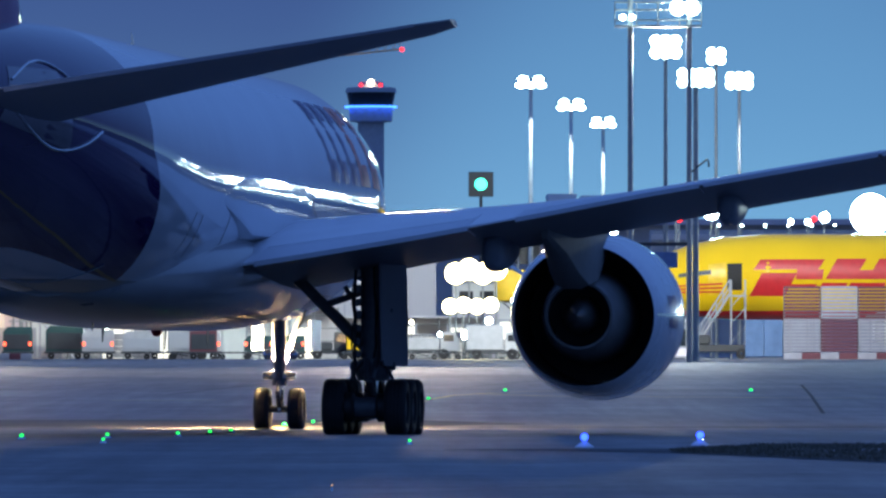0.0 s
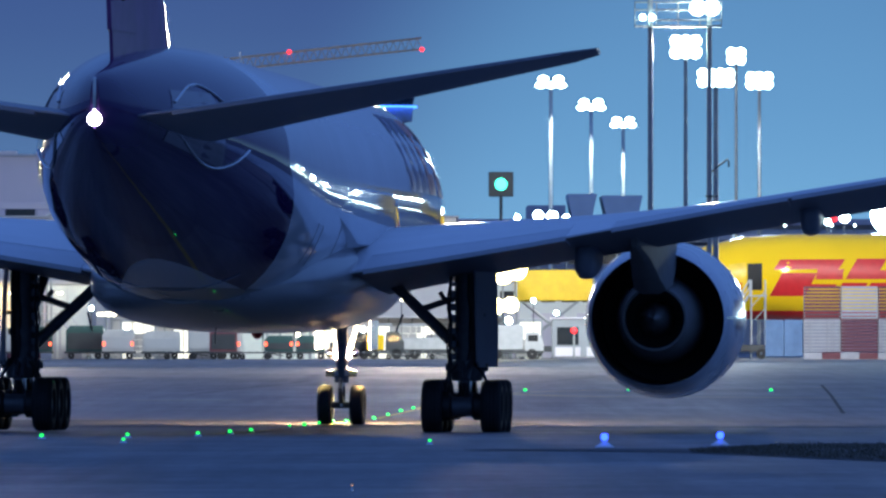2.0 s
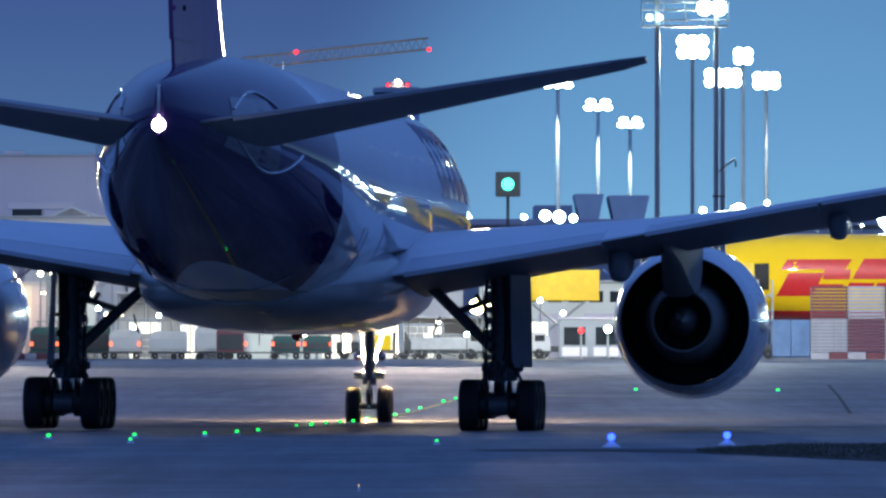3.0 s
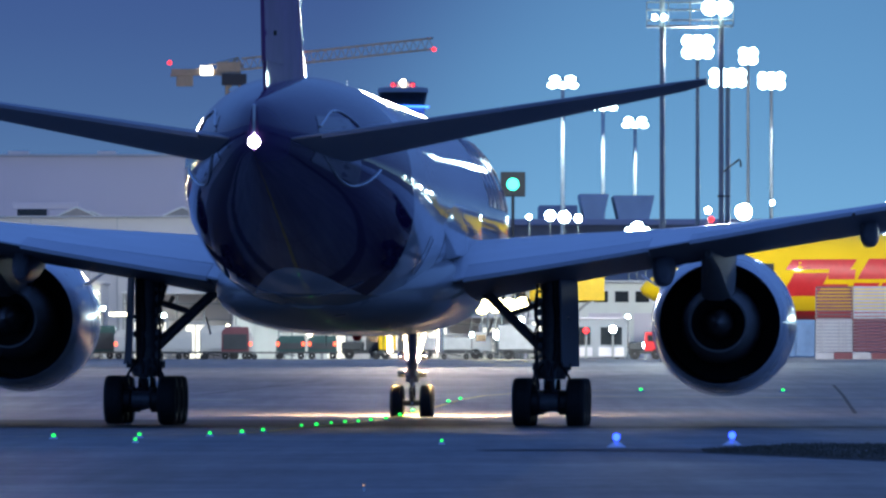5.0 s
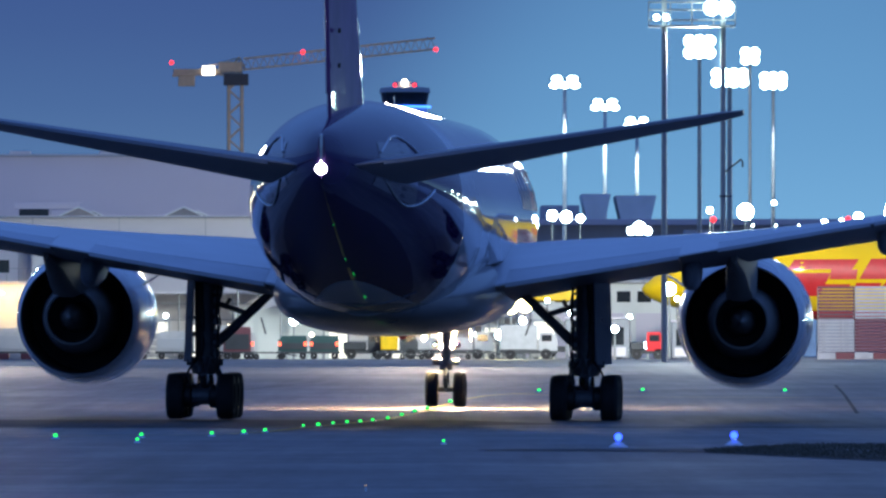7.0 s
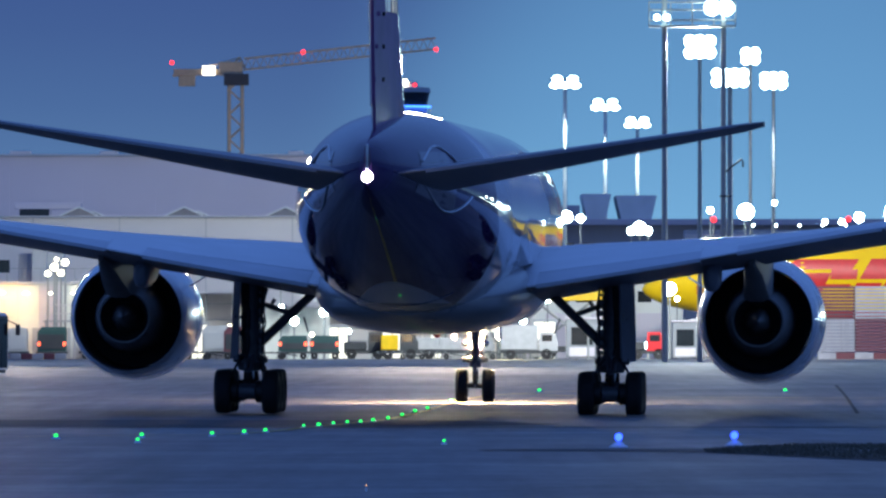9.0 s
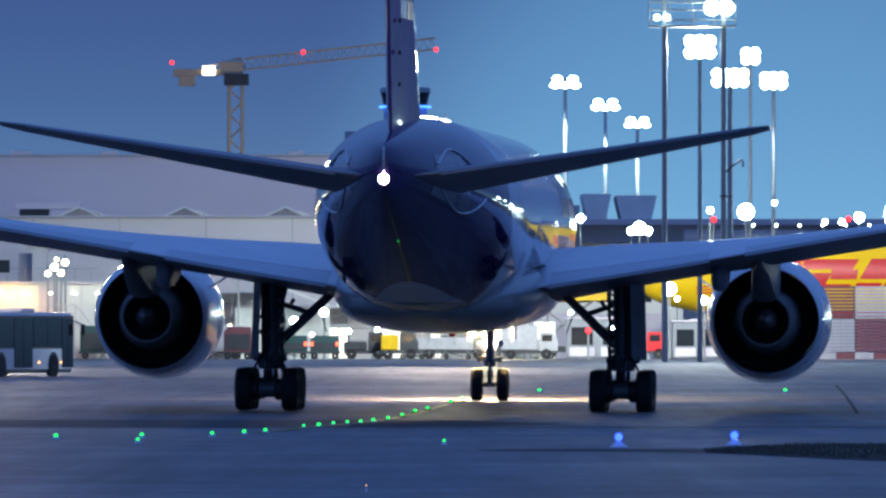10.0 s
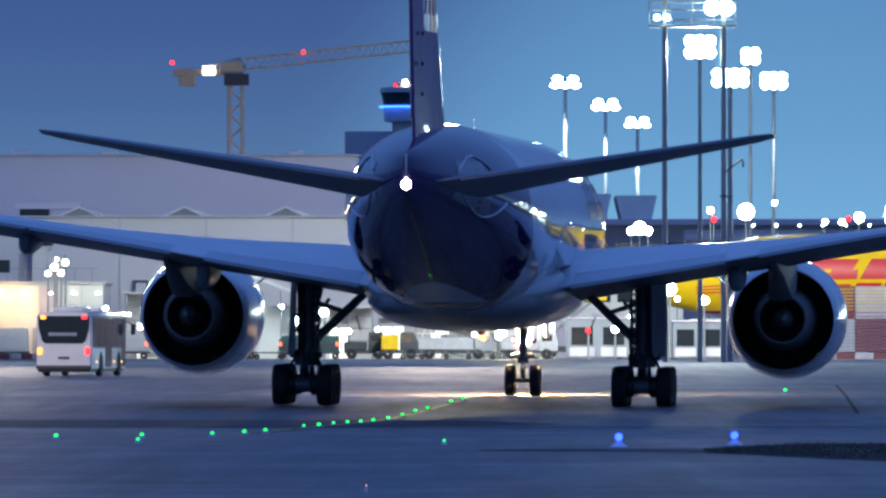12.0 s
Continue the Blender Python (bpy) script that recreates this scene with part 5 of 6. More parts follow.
def air_stairs():
    e = empty("passenger_stairs")
    x0, y0 = 22.9, 700.5
    e.location = (x0, y0, ground_height(700))
    tagged(e, "white mobile boarding stairs against the yellow aircraft", "stairs")
    for k in range(14):
        boxed("tread", (-2.2 + k * .16 - .4, -.6, .9 + k * .27), (-2.2 + k * .16 - .05, .6, .94 + k * .27), M_WHITEBOX, e, .005)
    for s in (-.6, .6):
        bm = bmesh.new()
        rod(bm, (-2.6, s, .8), (-.2, s, 4.6), .07)
        rod(bm, (-2.6, s, 1.8), (-.2, s, 5.6), .04)
        rod(bm, (-2.6, s, 1.3), (-.2, s, 5.1), .03)
        for k in range(6):
            rod(bm, (-2.6 + k * .48, s, .8 + k * .76), (-2.6 + k * .48, s, 1.8 + k * .76), .03)
        part("handrail", bm, M_WHITEBOX, e)
    bm = bmesh.new()
    for x in (-.1, .9):
        for s in (-.6, .6):
            rod(bm, (x, s, 0), (x, s, 5.6), .045)
    for z in (1.2, 2.5, 3.7):
        rod(bm, (-.1, -.6, z), (.9, -.6, z + 1.1), .03)
    part("support_frame", bm, M_WHITEBOX, e)
    boxed("landing", (-.2, -.7, 4.4), (1.0, .9, 4.5), M_WHITEBOX, e, .01)
    boxed("chassis", (-3.6, -.9, .5), (1.2, .9, 1.0), M_DARKGREY, e, .05)
    boxed("tow_truck_body", (-3.6, -.9, 1.0), (-1.6, .9, 1.7), M_DARKGREY, e, .1)
    for x in (-3.0, .6):
        bm = bmesh.new()
        turned(bm, [(-.95, .1), (-.95, .36), (-.7, .38), (-.7, .1)], "Y", (x, 0, .38), 20)
        part("wheel", bm, M_TYRE, e)


air_stairs()


def blast_fence():
    e = empty("blast_fence")
    e.location = (0, 690, ground_height(690))
    tagged(e, "red and white checkered louvred blast fence", "fence")
    slat_w = 2.6
    def face(name, x0, x1, z0, z1, m):
        z = z0
        while z < z1 - .02:
            boxed(name, (x0 + .03, -.03, z), (x1 - .03, .06, z + .17), m, e, 0)
            z += .235
        for px in (x0 + .06, x1 - .06):
            part("post", rod(bmesh.new(), (px, .12, z0), (px, .12, z1), .05, None, 6), M_MAST, e)
    for k in range(7):
        x = 26.1 + k * slat_w
        face("slat", x, x + slat_w, 2.8, 5.0, M_FENCERED if k % 2 == 0 else M_FENCEWHITE)
        face("slat", x, x + slat_w, .55, 2.75, M_FENCEWHITE if k % 2 == 0 else M_FENCERED)
        for j in range(2):
            boxed("base_block", (x + j * 1.3, -.2, 0), (x + j * 1.3 + 1.28, .2, .48), M_FENCEWHITE if j == 0 else M_FENCERED, e, .03)
    for k in range(2):
        boxed("blue_screen", (23.45 + k * 1.32, 0, .2), (23.45 + k * 1.32 + 1.28, .1, 2.75), M_BLUESCREEN, e, .02)


M_FENCERED = mat("fence_red", (0.11, 0.03, 0.045), 0.55)
M_FENCEWHITE = mat("fence_white", (0.27, 0.28, 0.33), 0.55)
M_BLUESCREEN = mat("blue_plastic_screen", (0.08, 0.15, 0.29), 0.4, vary=0.3, scale=1.5)
blast_fence()


def container_cart(x, y, m, w=2.6, h=1.9, lamps=True, label="dark green cargo container on a low dolly"):
    e = empty("container_dolly")
    e.location = (x, y, ground_height(y))
    tagged(e, label, "cargo dolly", "cargo dollies on the apron")
    boxed("deck", (-w / 2 - .1, -1, .4), (w / 2 + .1, 1, .55), M_DARKGREY, e, .02)
    bm = bmesh.new()
    loft(bm, [[(-w / 2, -.9, .55), (w / 2, -.9, .55), (w / 2, .9, .55), (-w / 2, .9, .55)], [(-w / 2, -.9, h), (w / 2, -.9, h), (w / 2, .9, h), (-w / 2, .9, h)], [(-w / 2 + .3, -.8, h + .35), (w / 2 - .05, -.8, h + .35), (w / 2 - .05, .8, h + .35), (-w / 2 + .3, .8, h + .35)]])
    part("container", bm, m, e)
    boxed("door_frame", (-w / 2 + .12, -.96, .7), (w / 2 - .12, -.91, h - .15), M_GREY if m is M_WHITEBOX else M_DARKGREY, e, .01)
    for s in (-1, 1):
        bm = bmesh.new()
        turned(bm, [(-.95, .05), (-.95, .24), (-.75, .25), (-.75, .05)], "Y", (s * w * .36, 0, .25), 14)
        part("wheel", bm, M_TYRE, e)
        if lamps:
            boxed("tail_lamp", (s * (w / 2 - .12) - .09, -1.03, .95), (s * (w / 2 - .12) + .09, -.98, 1.2), G_REDSMALL, e, .01)


G_REDSMALL = glow("red_tail_lamp_glow", (1.0, 0.12, 0.05), 3)
for x, y, m, w, h, l in ((-27.2, 690, M_GREENBOX, 2.0, 1.9, True), (-24.0, 692, M_GREENBOX, 2.6, 2.0, False), (-21.6, 690, M_WHITEBOX, 2.2, 1.7, True), (-18.6, 690, M_WHITEBOX, 2.6, 1.6, False), (-15.4, 694, M_WHITEBOX, 2.9, 2.0, False),
                         (-13.9, 690, M_WHITEBOX, 1.6, 1.5, True), (-10.4, 688, M_GREENBOX, 2.0, 1.3, True), (-8.2, 688, M_GREENBOX, 2.0, 1.3, True), (-30.0, 690, M_WHITEBOX, 2.2, 1.8, False), (-33, 692, M_GREENBOX, 2.4, 1.9, True)):
    container_cart(x, y, m, w, h, l, "dark green cargo container on a low dolly" if m is M_GREENBOX else "pale aluminium cargo container on a low dolly")


def service_truck(x, y, body, cab, w=4.2, h=1.9, label="parked apron service truck"):
    e = empty("service_truck")
    e.location = (x, y, ground_height(y))
    tagged(e, label, "truck")
    boxed("chassis", (-w / 2, -.9, .4), (w / 2, .9, .65), M_DARKGREY, e, .03)
    boxed("cargo_body", (-w / 2, -1, .65), (w / 2 - 1.4, 1, h), body, e, .06)
    bm = bmesh.new()
    loft(bm, [[(w / 2 - 1.3, -.95, .6), (w / 2, -.95, .6), (w / 2, .95, .6), (w / 2 - 1.3, .95, .6)], [(w / 2 - 1.3, -.95, 1.2), (w / 2, -.95, 1.2), (w / 2, .95, 1.2), (w / 2 - 1.3, .95, 1.2)], [(w / 2 - 1.25, -.9, 1.9), (w / 2 - .35, -.9, 1.9), (w / 2 - .35, .9, 1.9), (w / 2 - 1.25, .9, 1.9)]])
    part("cab", bm, cab, e)
    boxed("side_window", (w / 2 - 1.1, -.965, 1.25), (w / 2 - .4, -.94, 1.7), M_GLASS, e, .01)
    for s in (-.32, .3):
        bm = bmesh.new()
        turned(bm, [(-.95, .05), (-.95, .36), (-.72, .38), (-.72, .05)], "Y", (s * w, 0, .38), 18)
        part("wheel", bm, M_TYRE, e)


service_truck(-5.4, 690, M_DARKGREY, M_DARKGREY, 3.0, 1.2, "dark pickup truck parked on the apron")
service_truck(-3.0, 688, M_YELLOW, M_DARKGREY, 2.6, 1.7, "yellow apron tractor parked on the apron")
service_truck(.8, 692, M_WHITEBOX, M_WHITEBOX, 5.5, 1.5, "white low service truck")
service_truck(6.0, 690, M_WHITEBOX, M_WHITEBOX, 4.0, 2.4, "white box truck with its lamps on")
service_truck(14.2, 686, M_DARKGREY, M_RED, 2.4, 1.2, "dark red tug with a lit tail lamp")


M_CABIN = mat("cabin_grey_paint", (0.24, 0.26, 0.29), 0.5, vary=0.12, scale=1.0)


def cabin(x, y, w, h, label, m):
    e = empty("guard_cabin")
    e.location = (x, y, ground_height(y))
    tagged(e, label, "cabin")
    boxed("wall", (-w / 2, -1.2, .1), (w / 2, 1.2, h), m, e, .03)
    boxed("roof", (-w / 2 - .1, -1.35, h), (w / 2 + .1, 1.3, h + .12), M_CLAD, e, .02)
    for k in range(2):
        cx = -w / 2 + w * (k + .5) / 2
        boxed("window", (cx - w * .17, -1.26, h * .36), (cx + w * .17, -1.22, h * .8), M_GLASS, e, .01)
        boxed("panel", (cx - w * .2, -1.23, .2), (cx + w * .2, -1.205, h * .3), M_CLAD, e, .01)


cabin(10.8, 692, 4.4, 2.8, "pale grey cabin with dark windows", M_CABIN)
cabin(17.8, 692, 3.6, 2.6, "grey metal equipment cabin on the apron", M_CABIN)


def high_loader():
    """A truck whose box body stands raised on scissor legs."""
    e = empty("high_lift_truck")
    e.location = (8.8, 702, ground_height(702))
    tagged(e, "yellow high-lift cargo truck with its box body raised", "truck")
    boxed("chassis", (-3.0, -1.1, .5), (3.4, 1.1, .9), M_DARKGREY, e, .04)
    boxed("box_body", (-2.7, -1.25, 4.1), (2.8, 1.25, 6.3), M_YELLOW, e, .06)
    for k in range(6):
        boxed("body_rib", (-2.4 + k * .95, -1.29, 4.2), (-2.32 + k * .95, -1.25, 6.2), M_YELLOW, e, .01)
    for sy in (-.9, .9):
        for x0, x1 in ((-2.2, 1.8), (1.8, -2.2)):
            part("scissor_leg", rod(bmesh.new(), (x0, sy, .9), (x1, sy, 4.1), .09, None, 8), M_MAST, e)
    bm = bmesh.new()
    loft(bm, [[(3.0, -1.1, .7), (4.6, -1.1, .7), (4.6, 1.1, .7), (3.0, 1.1, .7)], [(3.0, -1.1, 1.6), (4.6, -1.1, 1.6), (4.6, 1.1, 1.6), (3.0, 1.1, 1.6)], [(3.0, -1.05, 2.6), (4.3, -1.05, 2.6), (4.3, 1.05, 2.6), (3.0, 1.05, 2.6)]])
    part("cab", bm, M_WHITEBOX, e)
    boxed("cab_window", (3.3, -1.13, 1.65), (4.25, -1.07, 2.35), M_GLASS, e, .01)
    for x in (-2.2, -1.2, 3.7):
        bm = bmesh.new()
        turned(bm, [(-1.15, .08), (-1.15, .44), (-.85, .46), (-.85, .08)], "Y", (x, 0, .46), 20)
        part("wheel", bm, M_TYRE, e)


high_loader()


def shelter(x0, x1, y, z, label):
    """An open steel shelter: posts, rails and a pale roof."""
    e = empty("steel_shelter")
    e.location = (x0, y, ground_height(y))
    tagged(e, label, "shelter")
    w = x1 - x0
    n = max(3, int(w / 1.6))
    for k in range(n + 1):
        part("post", rod(bmesh.new(), (w * k / n, 0, 0), (w * k / n, 0, z), .06, None, 8), M_MAST, e)
    for q in (.35, .6, .85):
        part("rail", rod(bmesh.new(), (0, 0, z * q), (w, 0, z * q), .05, None, 6), M_MAST, e)
    boxed("roof", (-.2, -.6, z), (w + .2, 3, z + .15), M_CLADLIGHT, e, .02)
    boxed("back_wall", (0, 3, 0), (w, 3.1, z), M_CLADLIGHT, e, .01)


shelter(-22.5, -13.0, 703, 4.6, "pale lit steel shelter with rails")
shelter(-12.0, -5.0, 703, 3.6, "pale lit steel shelter with rails")
shelter(-4.5, 5.5, 706, 2.9, "pale lit steel shelter with rails")


def glow_panel(x, y, w, h, label):
    """A framed glowing panel, added to brighten the row behind the apron."""
    e = empty("glow_panel")
    e.location = (x, y, ground_height(y))
    tagged(e, label, "doorway", "lit doorways behind the apron")
    for q in (-1, 1):
        boxed("jamb", (q * w / 2 - .08, -.06, 0), (q * w / 2 + .08, .1, h), M_GREY, e, .01)
    boxed("lintel", (-w / 2 - .08, -.06, h), (w / 2 + .08, .1, h + .22), M_GREY, e, .01)
    boxed("glow_sheet", (-w / 2 + .08, .02, .05), (w / 2 - .08, .08, h), G_FILLPANEL, e, .005)
    n = max(2, int(w / .7))
    for k in range(1, n):
        boxed("mullion", (-w / 2 + w * k / n - .03, -.03, 0), (-w / 2 + w * k / n + .03, .0, h), M_DARKGREY, e, .005)


# made-up glow in door-sized frames, no rooms behind
G_FILLPANEL = glow("fill_panel_glow", (1.0, 0.96, 0.82), 0.75)
for x, y, w, h in ((-20.6, 702.7, 2.4, 2.6), (-17.4, 702.7, 1.5, 2.4), (-10.6, 702.7, 2.2, 2.6), (-7.4, 702.7, 1.4, 2.2), (-3.6, 705.7, 1.8, 2.3), (-.8, 705.7, 2.6, 2.3), (3.6, 705.7, 1.6, 2.2), (7.2, 701, 1.6, 2.6)):
    glow_panel(x, y, w, h, "framed glowing panel added to brighten the background")


def work_light(x, y, z, m, label):
    """A small lamp on a tripod."""
    e = empty("work_light")
    e.location = (x, y, ground_height(y))
    tagged(e, label, "work light", "small work lights on the apron")
    for k in range(3):
        a = k * math.tau / 3 + .4
        part("leg", rod(bmesh.new(), (.45 * math.cos(a), .45 * math.sin(a), 0), (0, 0, .9), .02, None, 6), M_DARKGREY, e)
    part("post", rod(bmesh.new(), (0, 0, .85), (0, 0, z), .03, None, 8), M_DARKGREY, e)
    boxed("lamp_housing", (-.2, -.02, z - .1), (.2, .14, z + .16), M_DARKGREY, e, .02)
    bm = bmesh.new()
    turned(bm, [(-.03, .15), (-.08, .1), (-.1, .01)], "Y", (0, 0, z + .03), 16)
    part("lens", bm, m, e)


rng_lamps = random.Random(21)
for x in (-23.6, -21.2, -19.5, -18.1, -16.3, -14.9, -11.4, -9.2, -6.6, -4.6, -1.9, .2, 2.2, 4.8, 7.4, 9.0, 13.1, 16.4):
    work_light(x, 696 + rng_lamps.uniform(-4, 4), rng_lamps.uniform(1.6, 4.4), G_WARMLAMP if rng_lamps.random() < .5 else G_FLOOD, "small bright work light on a tripod")


def canopy():
    """A sloping white canopy on posts."""
    e = empty("sloping_canopy")
    e.location = (-13.2, 699, ground_height(699))
    tagged(e, "white sloping canopy lit from below", "canopy")
    bm = bmesh.new()
    loft(bm, [[(-1.5, y, 6.2), (5.2, y, 3.7), (5.2, y, 3.85), (-1.5, y, 6.4)] for y in (-1.5, 2.5)])
    part("roof", bm, M_CANOPY, e)
    for x in (-1.2, 1.8, 4.9):
        part("post", rod(bmesh.new(), (x, -1.2, 0), (x, -1.2, 5.9 - (x + 1.2) * .37), .06, None, 8), M_MAST, e)
    boxed("back_wall", (-1.5, 2.5, 0), (5.2, 2.6, 3.6), M_CANOPY, e, .01)


M_MAROON = mat("maroon_container", (0.16, 0.05, 0.06), 0.5)
canopy()
container_cart(-14.2, 686, M_MAROON, 1.9, 1.9, False, "maroon cargo container on a low dolly")


def flat_dolly(x, y, w):
    e = empty("flat_dolly")
    e.location = (x, y, ground_height(y))
    tagged(e, "empty flat cargo dolly with a drawbar", "cargo dolly", "empty flat dollies")
    boxed("deck", (-w / 2, -.8, .42), (w / 2, .8, .52), M_DARKGREY, e, .02)
    for k in range(4):
        boxed("roller_bar", (-w / 2 + w * (k + .3) / 4, -.78, .52), (-w / 2 + w * (k + .5) / 4, .78, .58), M_MAST, e, .01)
    for sx in (-.38, .38):
        for sy in (-.7, .7):
            bm = bmesh.new()
            turned(bm, [(-.08, .04), (-.08, .2), (.08, .2), (.08, .04)], "Y", (sx * w, sy, .2), 14)
            part("wheel", bm, M_TYRE, e)
    part("drawbar", rod(bmesh.new(), (w / 2, 0, .4), (w / 2 + .9, 0, .25), .04, None, 8), M_DARKGREY, e)


for x in (-17.2, -12.0, -3.6, -.6, 2.6):
    flat_dolly(x, 683, 2.2)


def cargo_pallet(x, y, w, h, m):
    """A netted, wrapped stack of boxes on a flat pallet."""
    rng = random.Random(int(x * 100))
    e = empty("cargo_pallet")
    e.location = (x, y, ground_height(y))
    tagged(e, "wrapped stack of cargo boxes on a flat pallet", "cargo pallet", "cargo pallets")
    boxed("pallet", (-w / 2, -.8, .1), (w / 2, .8, .2), M_MAST, e, .01)
    z = .2
    while z < h:
        dz = rng.uniform(.35, .5)
        xx = -w / 2 + rng.uniform(0, .15)
        while xx < w / 2 - .35:
            dx = rng.uniform(.4, .8)
            boxed("carton", (xx, -.75 + rng.uniform(0, .1), z), (min(xx + dx, w / 2) - .02, .7, z + dz - .02), m, e, .015)
            xx += dx
        z += dz


M_CARTON = mat("wrapped_carton", (0.42, 0.40, 0.38), 0.45, vary=0.25, scale=3)
for x, w, h in ((-19.8, 2.3, 1.7), (-23.0, 2.2, 1.6), (-1.6, 2.2, 1.9), (1.0, 2.4, 1.7), (3.4, 1.8, 1.5), (6.9, 1.6, 1.4)):
    cargo_pallet(x, 698, w, h, M_CARTON)


def barrier_row(x0, x1, y):
    e = empty("barrier_row")
    e.location = (0, y, ground_height(y))
    tagged(e, "row of low red and white plastic barriers", "barrier")
    x, k = x0, 0
    while x < x1:
        boxed("barrier", (x, -.2, 0), (x + .75, .2, .42), M_FENCERED if k % 2 else M_FENCEWHITE, e, .04)
        x += .78
        k += 1


barrier_row(-33, -26.5, 684)


# ---- the bus ----
def apron_bus():
    e = empty("apron_bus")
    tagged(e, "white airport bus with dark windows and lit tail lamps", "bus")
    W, L, H = 1.275, 12.0, 2.95
    # local: forward is +y, origin under the rear right corner's axle line, at the rear face
    bm = bmesh.new()
    rings = []
    for y, k in ((0, .96), (.12, 1.0), (L - .3, 1.0), (L, .93)):
        rings.append([(-W * k, y, .35), (W * k, y, .35), (W * k, y, 1.5), (W * k * .985, y, H - .25), (W * k * .9, y, H - .03), (0, y, H), (-W * k * .9, y, H - .03), (-W * k * .985, y, H - .25), (-W * k, y, 1.5)])
    loft(bm, rings)
    part("body", bm, M_BUSWHITE, e)
    bm = bmesh.new()
    loft(bm, [[(-1.0, y, 1.62), (-.85, y, 1.5), (.85, y, 1.5), (1.0, y, 1.62), (1.16, y, 2.2), (1.18, y, 2.76), (-1.18, y, 2.76), (-1.16, y, 2.2)] for y in (-.03, .05)])
    part("rear_window", bm, M_GLASS, e)
    boxed("destination_sign", (-.7, -.05, 1.85), (.6, -.025, 2.0), M_FENCEWHITE, e, .01)
    boxed("number_plate", (-.26, -.03, .78), (.26, .02, .9), M_DARKGREY, e, .01)
    boxed("rear_bumper", (-1.25, -.08, .32), (1.25, .1, .5), M_DARKGREY, e, .03)
    for s in (-1, 1):
        boxed("window_band", (s * W - .03 if s > 0 else -W - .008, .4, 1.28), (s * W + .008 if s > 0 else -W + .03, 11.8, 2.78), M_DARKGREY, e, .01)
        for k, (ya, yb) in enumerate(((.5, 2.5), (2.56, 4.6), (7.0, 8.6), (8.66, 10.3))):
            boxed("side_window", (s * W - .02 if s > 0 else -W - .02, ya, 1.36), (s * W + .02 if s > 0 else -W + .02, yb, 2.68), M_GLASS, e, .01)
        for ya, yb in ((4.7, 6.9), (10.4, 11.75)):
            for q in (0, 1):
                y0, y1 = ya + (yb - ya) * q / 2 + .02, ya + (yb - ya) * (q + 1) / 2 - .02
                boxed("door_leaf", (s * W - .03 if s > 0 else -W - .024, y0, .42), (s * W + .024 if s > 0 else -W + .03, y1, 2.66), M_GLASS, e, .01)
        part("mirror", rod(box(bmesh.new(), (s * (W + .32) - .1, L + .1, 1.9), (s * (W + .32) + .1, L + .22, 2.4), .03), (s * W * .9, L - .1, 2.6), (s * (W + .3), L + .16, 2.38), .03, None, 6), M_DARKGREY, e)
        for y in (3.2, 9.4):
            bm = bmesh.new()
            turned(bm, [(-.14, .06), (-.14, .3), (-.16, .45), (-.08, .5), (.1, .5), (.1, .06)], "X", (s * (W - .06), y, .5), 24)
            part("wheel", bm, M_TYRE, e)
            bm = bmesh.new()
            turned(bm, [(-.01, .01), (-.01, .62), (.012, .62), (.012, .01)], "X", (s * W, y, .52), 28)
            part("wheel_arch", bm, M_DARKGREY, e)
        boxed("tail_lamp", (s * 1.1 - .1, -.06, 1.0), (s * 1.1 + .1, .03, 1.3), G_RED if s > 0 else G_AMBER, e, .02)
        boxed("high_lamp", (s * .95 - .12, -.06, 2.62), (s * .95 + .12, .0, 2.76), G_RED if s > 0 else G_AMBER, e, .02)
        for y in (1.6, 7.6, 10.2):
            boxed("side_marker", (s * W + s * .02 - .02, y, .62), (s * W + s * .02 + .02, y + .12, .7), G_AMBERSMALL, e, .005)
    boxed("skirt", (-1.2, .1, .2), (1.2, L - .3, .36), M_DARKGREY, e, .02)
    boxed("roof_unit", (-.7, 1.5, H), (.7, 4.2, H + .22), M_BUSWHITE, e, .06)
    boxed("roof_unit", (-.7, 7.0, H), (.7, 8.6, H + .18), M_BUSWHITE, e, .06)
    return e


M_BUSWHITE = mat("bus_white_paint", (0.66, 0.66, 0.70), 0.35, coat=0.4, vary=0.06)
bus = apron_bus()


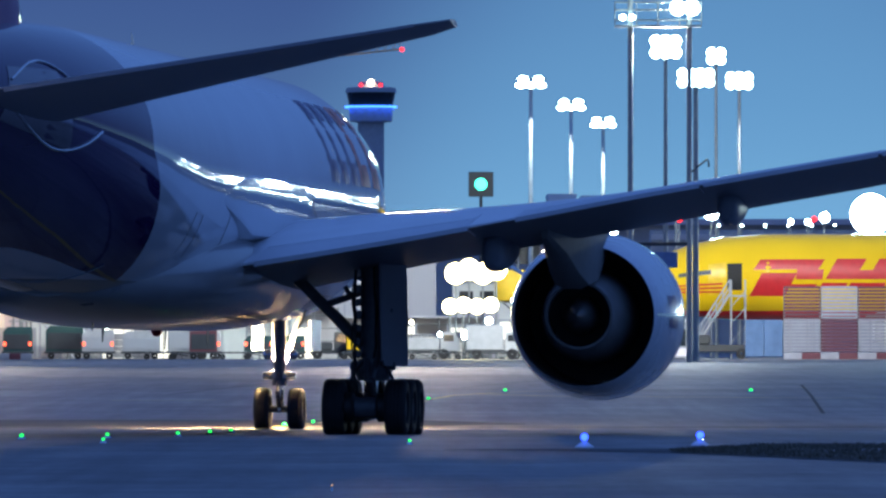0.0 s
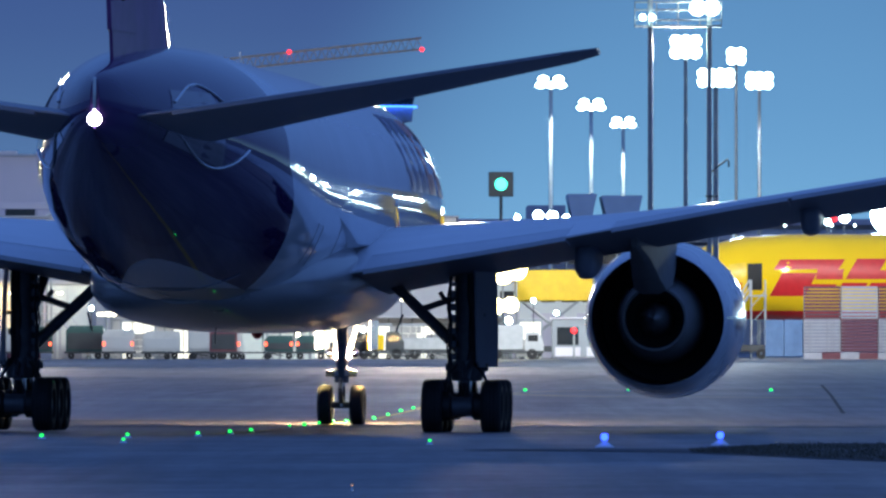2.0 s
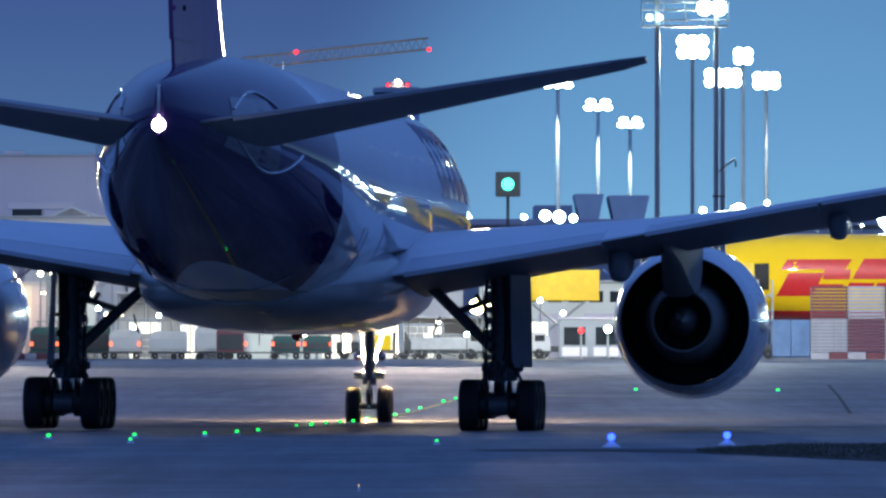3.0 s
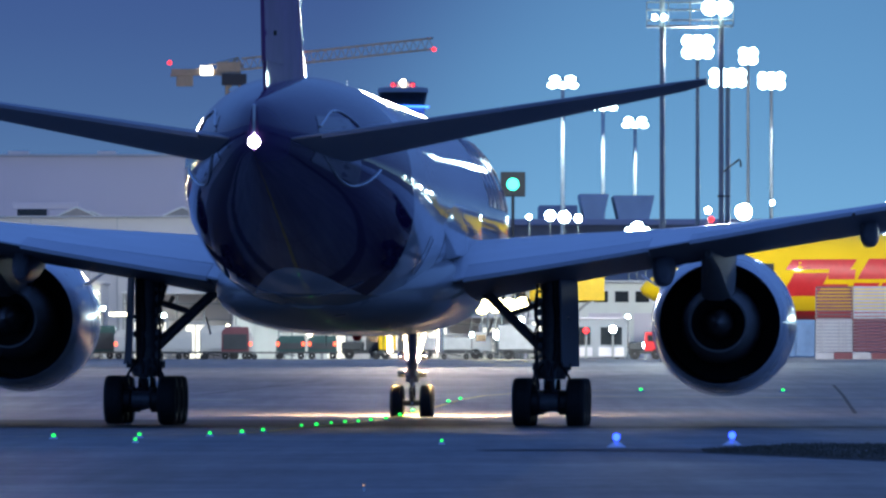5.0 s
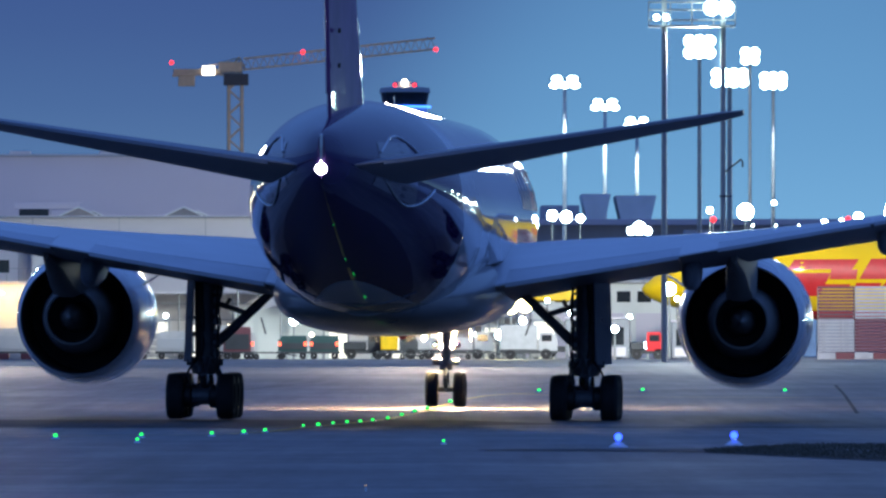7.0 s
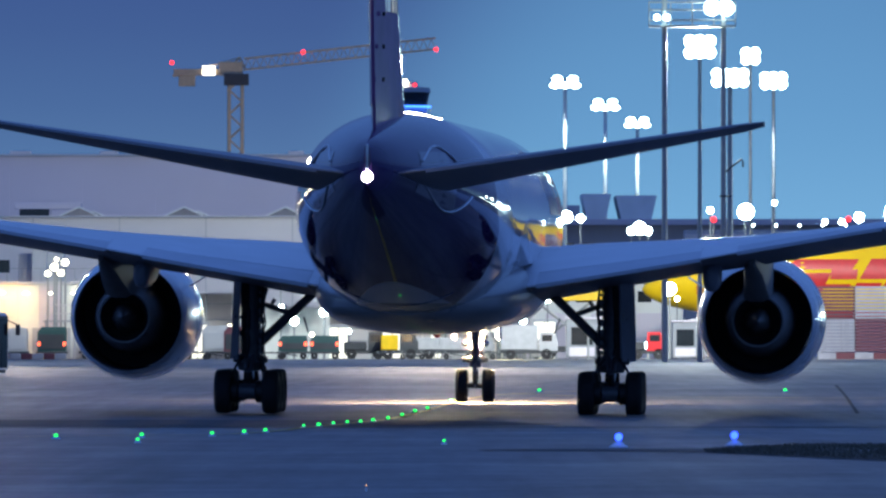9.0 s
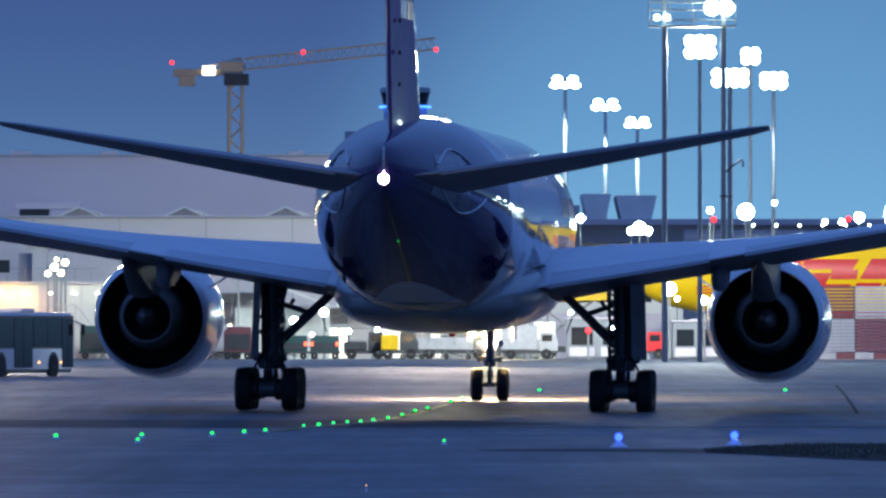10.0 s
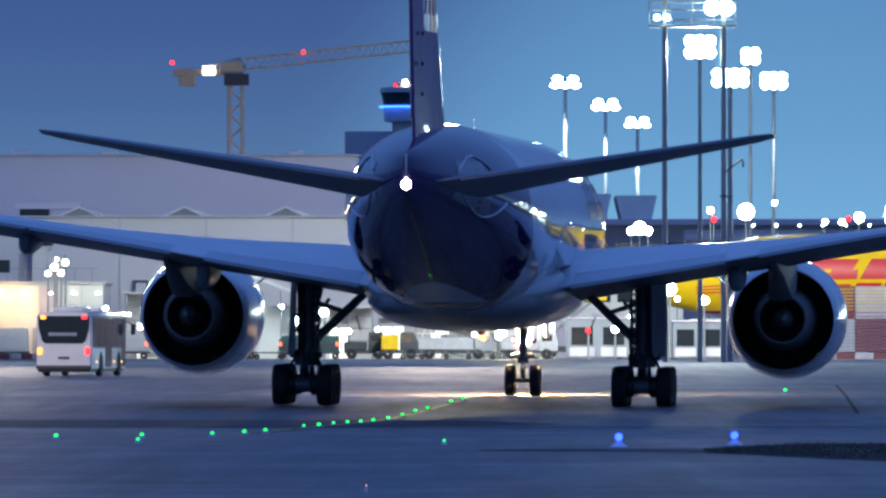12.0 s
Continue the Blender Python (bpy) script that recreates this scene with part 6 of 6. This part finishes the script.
# ---- what moves ----
# seconds, sideways, away, heading to the right in degrees, bob of the nose and lean to the right in degrees; height and nose tilt follow the ground
JET = [
    (0.0, -6.267, 229.666, 6.527, -0.078, 0.311),
    (0.5, -5.793, 233.331, 5.966, -0.058, 0.314),
    (1.0, -5.348, 236.613, 5.504, -0.039, 0.317),
    (1.5, -4.927, 239.808, 5.119, -0.062, 0.321),
    (2.0, -4.528, 243.102, 4.797, -0.000, 0.324),
    (2.5, -4.149, 246.601, 4.526, -0.088, 0.327),
    (3.0, -3.787, 250.343, 4.294, -0.203, 0.330),
    (3.5, -3.440, 254.320, 4.093, -0.226, 0.333),
    (4.0, -3.108, 258.493, 3.917, -0.250, 0.337),
    (4.5, -2.788, 262.806, 3.762, -0.276, 0.340),
    (5.0, -2.479, 267.196, 3.624, -0.304, 0.343),
    (5.5, -2.183, 271.600, 3.501, -0.076, 0.346),
    (6.0, -1.897, 275.968, 3.393, -0.006, 0.349),
    (6.5, -1.619, 280.259, 3.302, 0.151, 0.353),
    (7.0, -1.352, 284.454, 3.226, 0.237, 0.356),
    (7.5, -1.092, 288.544, 3.170, 0.212, 0.359),
    (8.0, -0.841, 292.538, 3.136, 0.186, 0.362),
    (8.5, -0.596, 296.454, 3.125, 0.157, 0.365),
    (9.0, -0.357, 300.315, 3.142, 0.128, 0.369),
    (9.5, -0.123, 304.136, 3.186, 0.106, 0.372),
    (10.0, 0.108, 307.920, 3.264, 0.023, 0.375),
    (10.5, 0.337, 311.638, 3.374, 0.134, 0.378),
    (11.0, 0.567, 315.221, 3.518, 0.056, 0.381),
    (11.5, 0.799, 318.536, 3.696, -0.019, 0.385),
    (12.0, 1.038, 321.369, 3.907, 0.002, 0.388),
]
# seconds, rear middle of the bus, heading to the right
BUS = [(0.0, -53.14, 400.56, 25), (3.0, -43.99, 413.46, 25), (6.0, -34.84, 426.36, 25), (8.0, -28.74, 434.96, 25), (9.0, -25.69, 439.26, 24), (9.4, -24.35, 440.95, 23), (9.8, -22.93, 442.7, 21.5), (10.1, -21.83, 443.91, 19.5), (10.4, -20.84, 445.18, 18), (10.7, -19.96, 446.42, 16), (11.0, -19.04, 447.59, 13), (11.5, -17.84, 449.81, 8.8), (12.0, -17.30, 452.1, 5.7)]


def jet_pose(row):
    t, x, y, yaw, bob, lean = row
    s = math.sin(radians(yaw)), math.cos(radians(yaw))
    z0, z1 = ground_height(y), ground_height(y + 25.88 * s[1])
    za = (ground_height(y - 1.45) + z0 + ground_height(y + 1.45)) / 3
    tilt = math.degrees(math.atan2(z1 - za, 25.88))
    return pose(x, y, za, 0, 0, -yaw) @ pose(0, 0, 0, tilt + bob, lean, 0)


def motions():
    walk(jet, [(r[0], jet_pose(r)) for r in JET])
    ts = [r[0] for r in JET]
    steps = [0.0]
    for a, b in zip(JET, JET[1:]):
        steps.append(steps[-1] + math.hypot(b[1] - a[1], b[2] - a[2]))
    times = [k / 10 for k in range(121)]
    rolled = np.interp(times, ts, steps)
    for w, centre, radius in SPIN:
        walk(w, [(t, Matrix.Translation(centre) @ Matrix.Rotation(-d / radius, 4, "X")) for t, d in zip(times, rolled)])
    walk(bus, [(t, pose(x, y, ground_height(y), 0, 0, -h)) for t, x, y, h in BUS])


motions()
